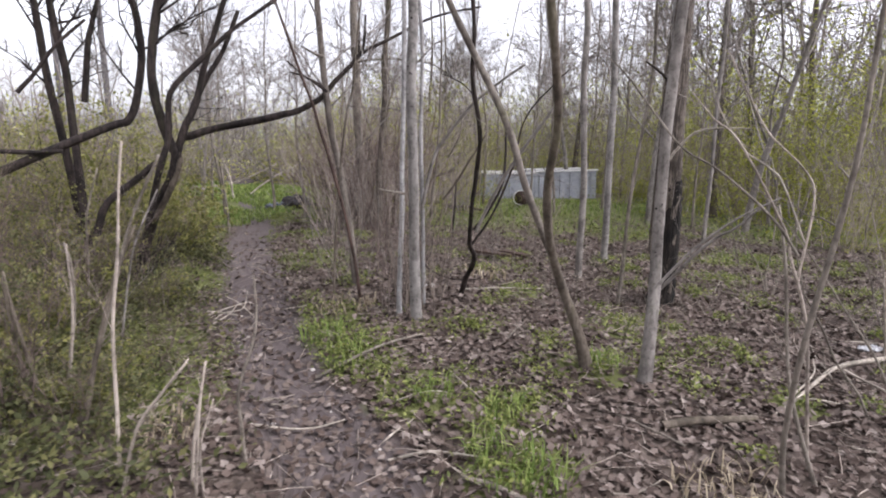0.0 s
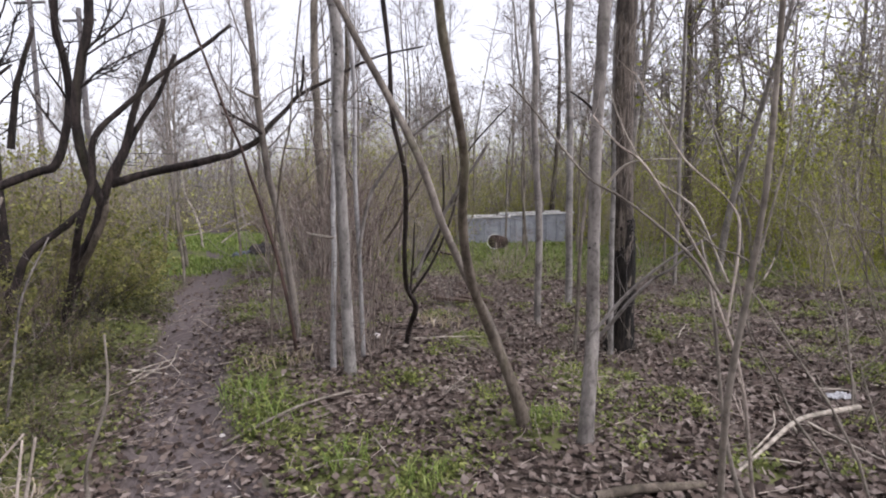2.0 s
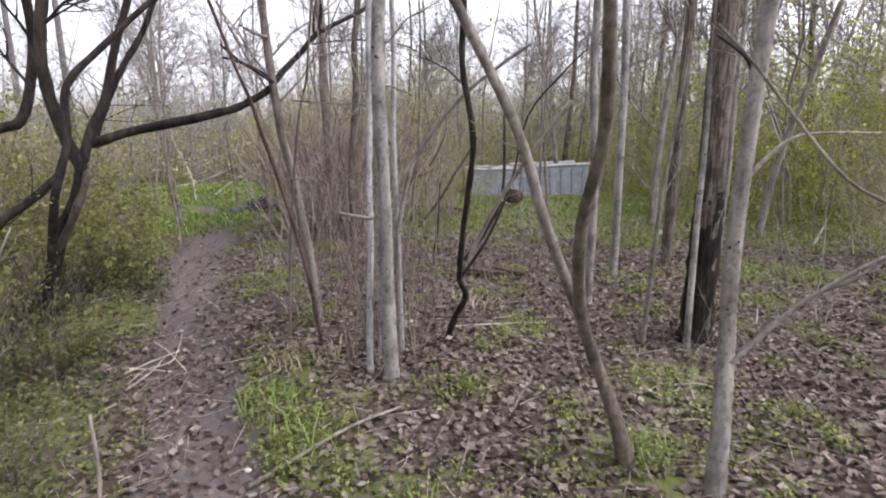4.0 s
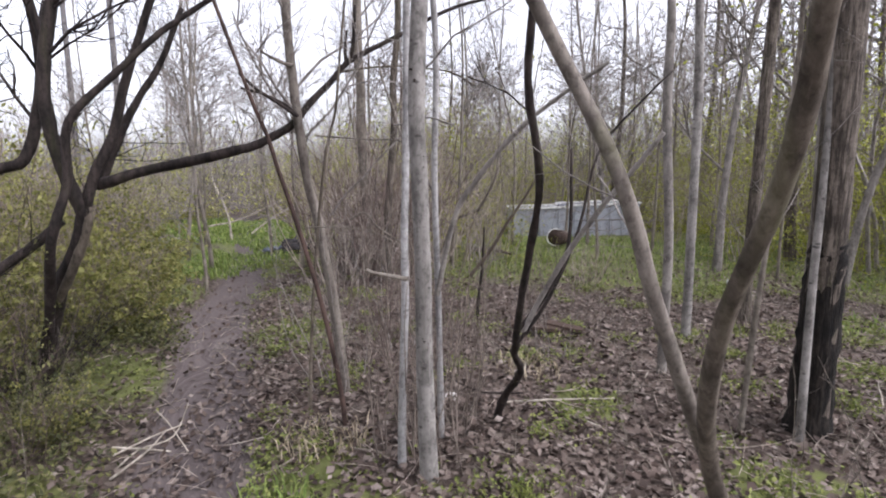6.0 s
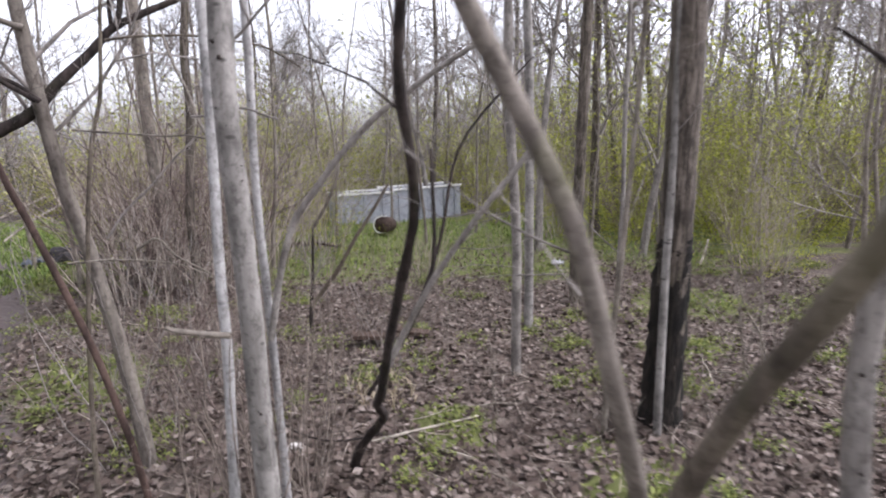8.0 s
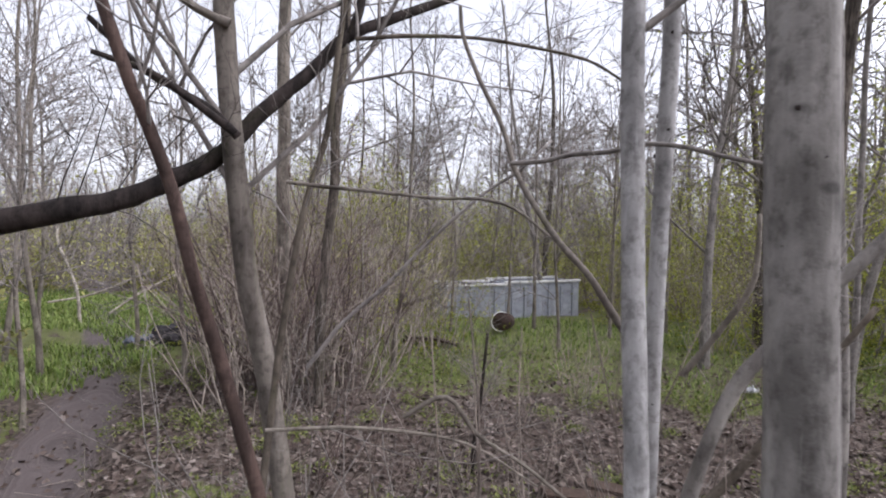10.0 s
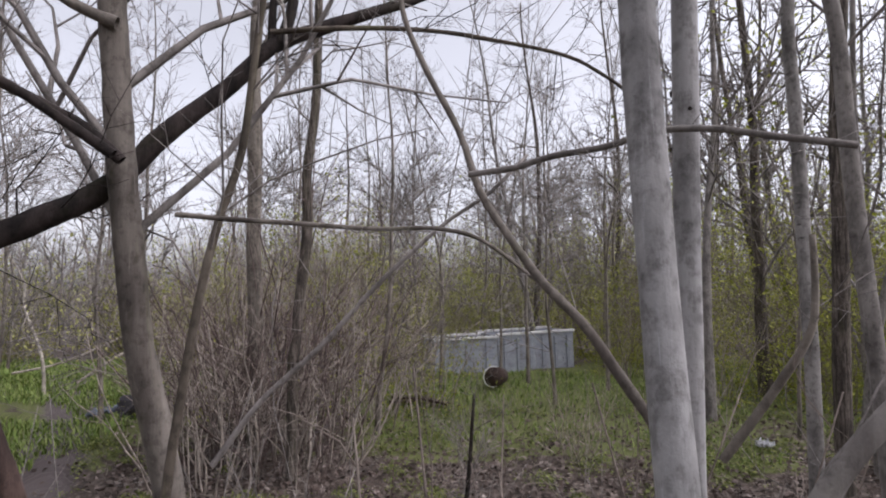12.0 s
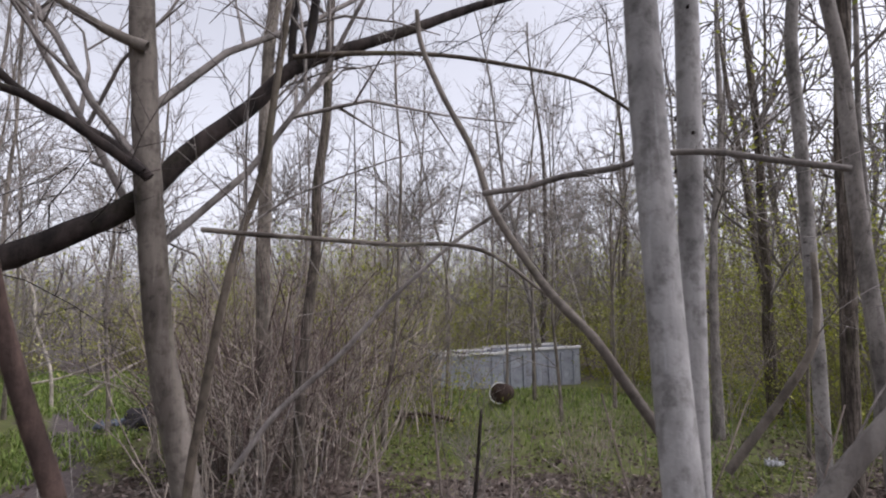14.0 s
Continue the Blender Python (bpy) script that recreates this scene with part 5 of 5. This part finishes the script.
def crumpled(name, label, category, place, size, material, seed, high=0.05):
    """A crumpled sheet of film lying on the ground."""
    rng = np.random.default_rng(seed)
    n = 22
    u, v = np.meshgrid(np.linspace(-1, 1, n), np.linspace(-1, 1, n), indexing="ij")
    x, y = place
    off = rng.uniform(0, 50, 3)
    z = np.array([noise.fractal((a * 2.4 + off[0], b * 2.4 + off[1], off[2]), 0.7, 2.0, 4) for a, b in zip(u.ravel(), v.ravel())]).reshape(n, n)
    px, py = x + size * u * (1 - 0.25 * v * v), y + 0.6 * size * v * (1 - 0.3 * u * u)
    p = np.stack([px, py, height(px, py) + 0.02 + high * (0.5 + np.abs(z))], -1).reshape(-1, 3)
    i, j = np.meshgrid(np.arange(n - 1), np.arange(n - 1), indexing="ij")
    s = Soup()
    s.add(p, [np.stack([i * n + j, (i + 1) * n + j, (i + 1) * n + j + 1, i * n + j + 1], -1).reshape(-1, 4)])
    ob = new(name, s.mesh(name, material))
    ob.modifiers.new("thickness", "SOLIDIFY").thickness = 0.003
    return tagged(ob, label, category)


crumpled("plastic_sheet", "crumpled dirty white plastic sheet on dead leaves", "plastic sheet", (3.0, 4.08), 0.08, PLASTIC, 171, 0.03)
crumpled("plastic_bag", "grey-blue plastic bag half buried by the soil heap", "plastic bag", (-4.5, 11.1), 0.24, BAGBLUE, 172, 0.1)
crumpled("plastic_bag", "torn white plastic bag on the wood floor", "plastic bag", (2.7, 8.9), 0.09, PLASTIC, 173, 0.08)
for k, (x, y, a, l) in enumerate(((-0.6, 11.4, 0.3, 0.6), (-0.35, 11.3, -0.5, 0.5), (-0.75, 11.2, 0.9, 0.4), (0.25, 6.6, 0.1, 0.45), (0.5, 6.7, -0.2, 0.35))):
    board = thing("board", (x, y, height(x, y)), "broken rotten brown board lying on the ground", "board", "rotten boards")
    s = Soup()
    slab(s, Matrix.Translation((x, y, height(x, y) + 0.07)) @ Matrix.Rotation(a, 4, "Z") @ Matrix.Rotation(0.12, 4, "Y"), (l, 0.12, 0.03))
    part("plank", s, OLDWOOD, board, smooth=False)

for x, y, tall in ((-20.5, 27.0, 10.5), (-24.5, 28.5, 12.0)):
    up = thing("utility_pole", (x, y, height(x, y)), "weathered wooden utility pole above the treetops", "utility pole", "utility poles")
    s = Soup()
    tube(s, [(x, y, -0.3), (x, y, tall * 0.5), (x, y, tall)], 0.16, 0.12, 12)
    part("pole", s, POLEWOOD, up)
    s = Soup()
    slab(s, Matrix.Translation((x, y, tall - 0.6)), (1.8, 0.1, 0.12))
    part("crossarm", s, POLEWOOD, up, smooth=False)
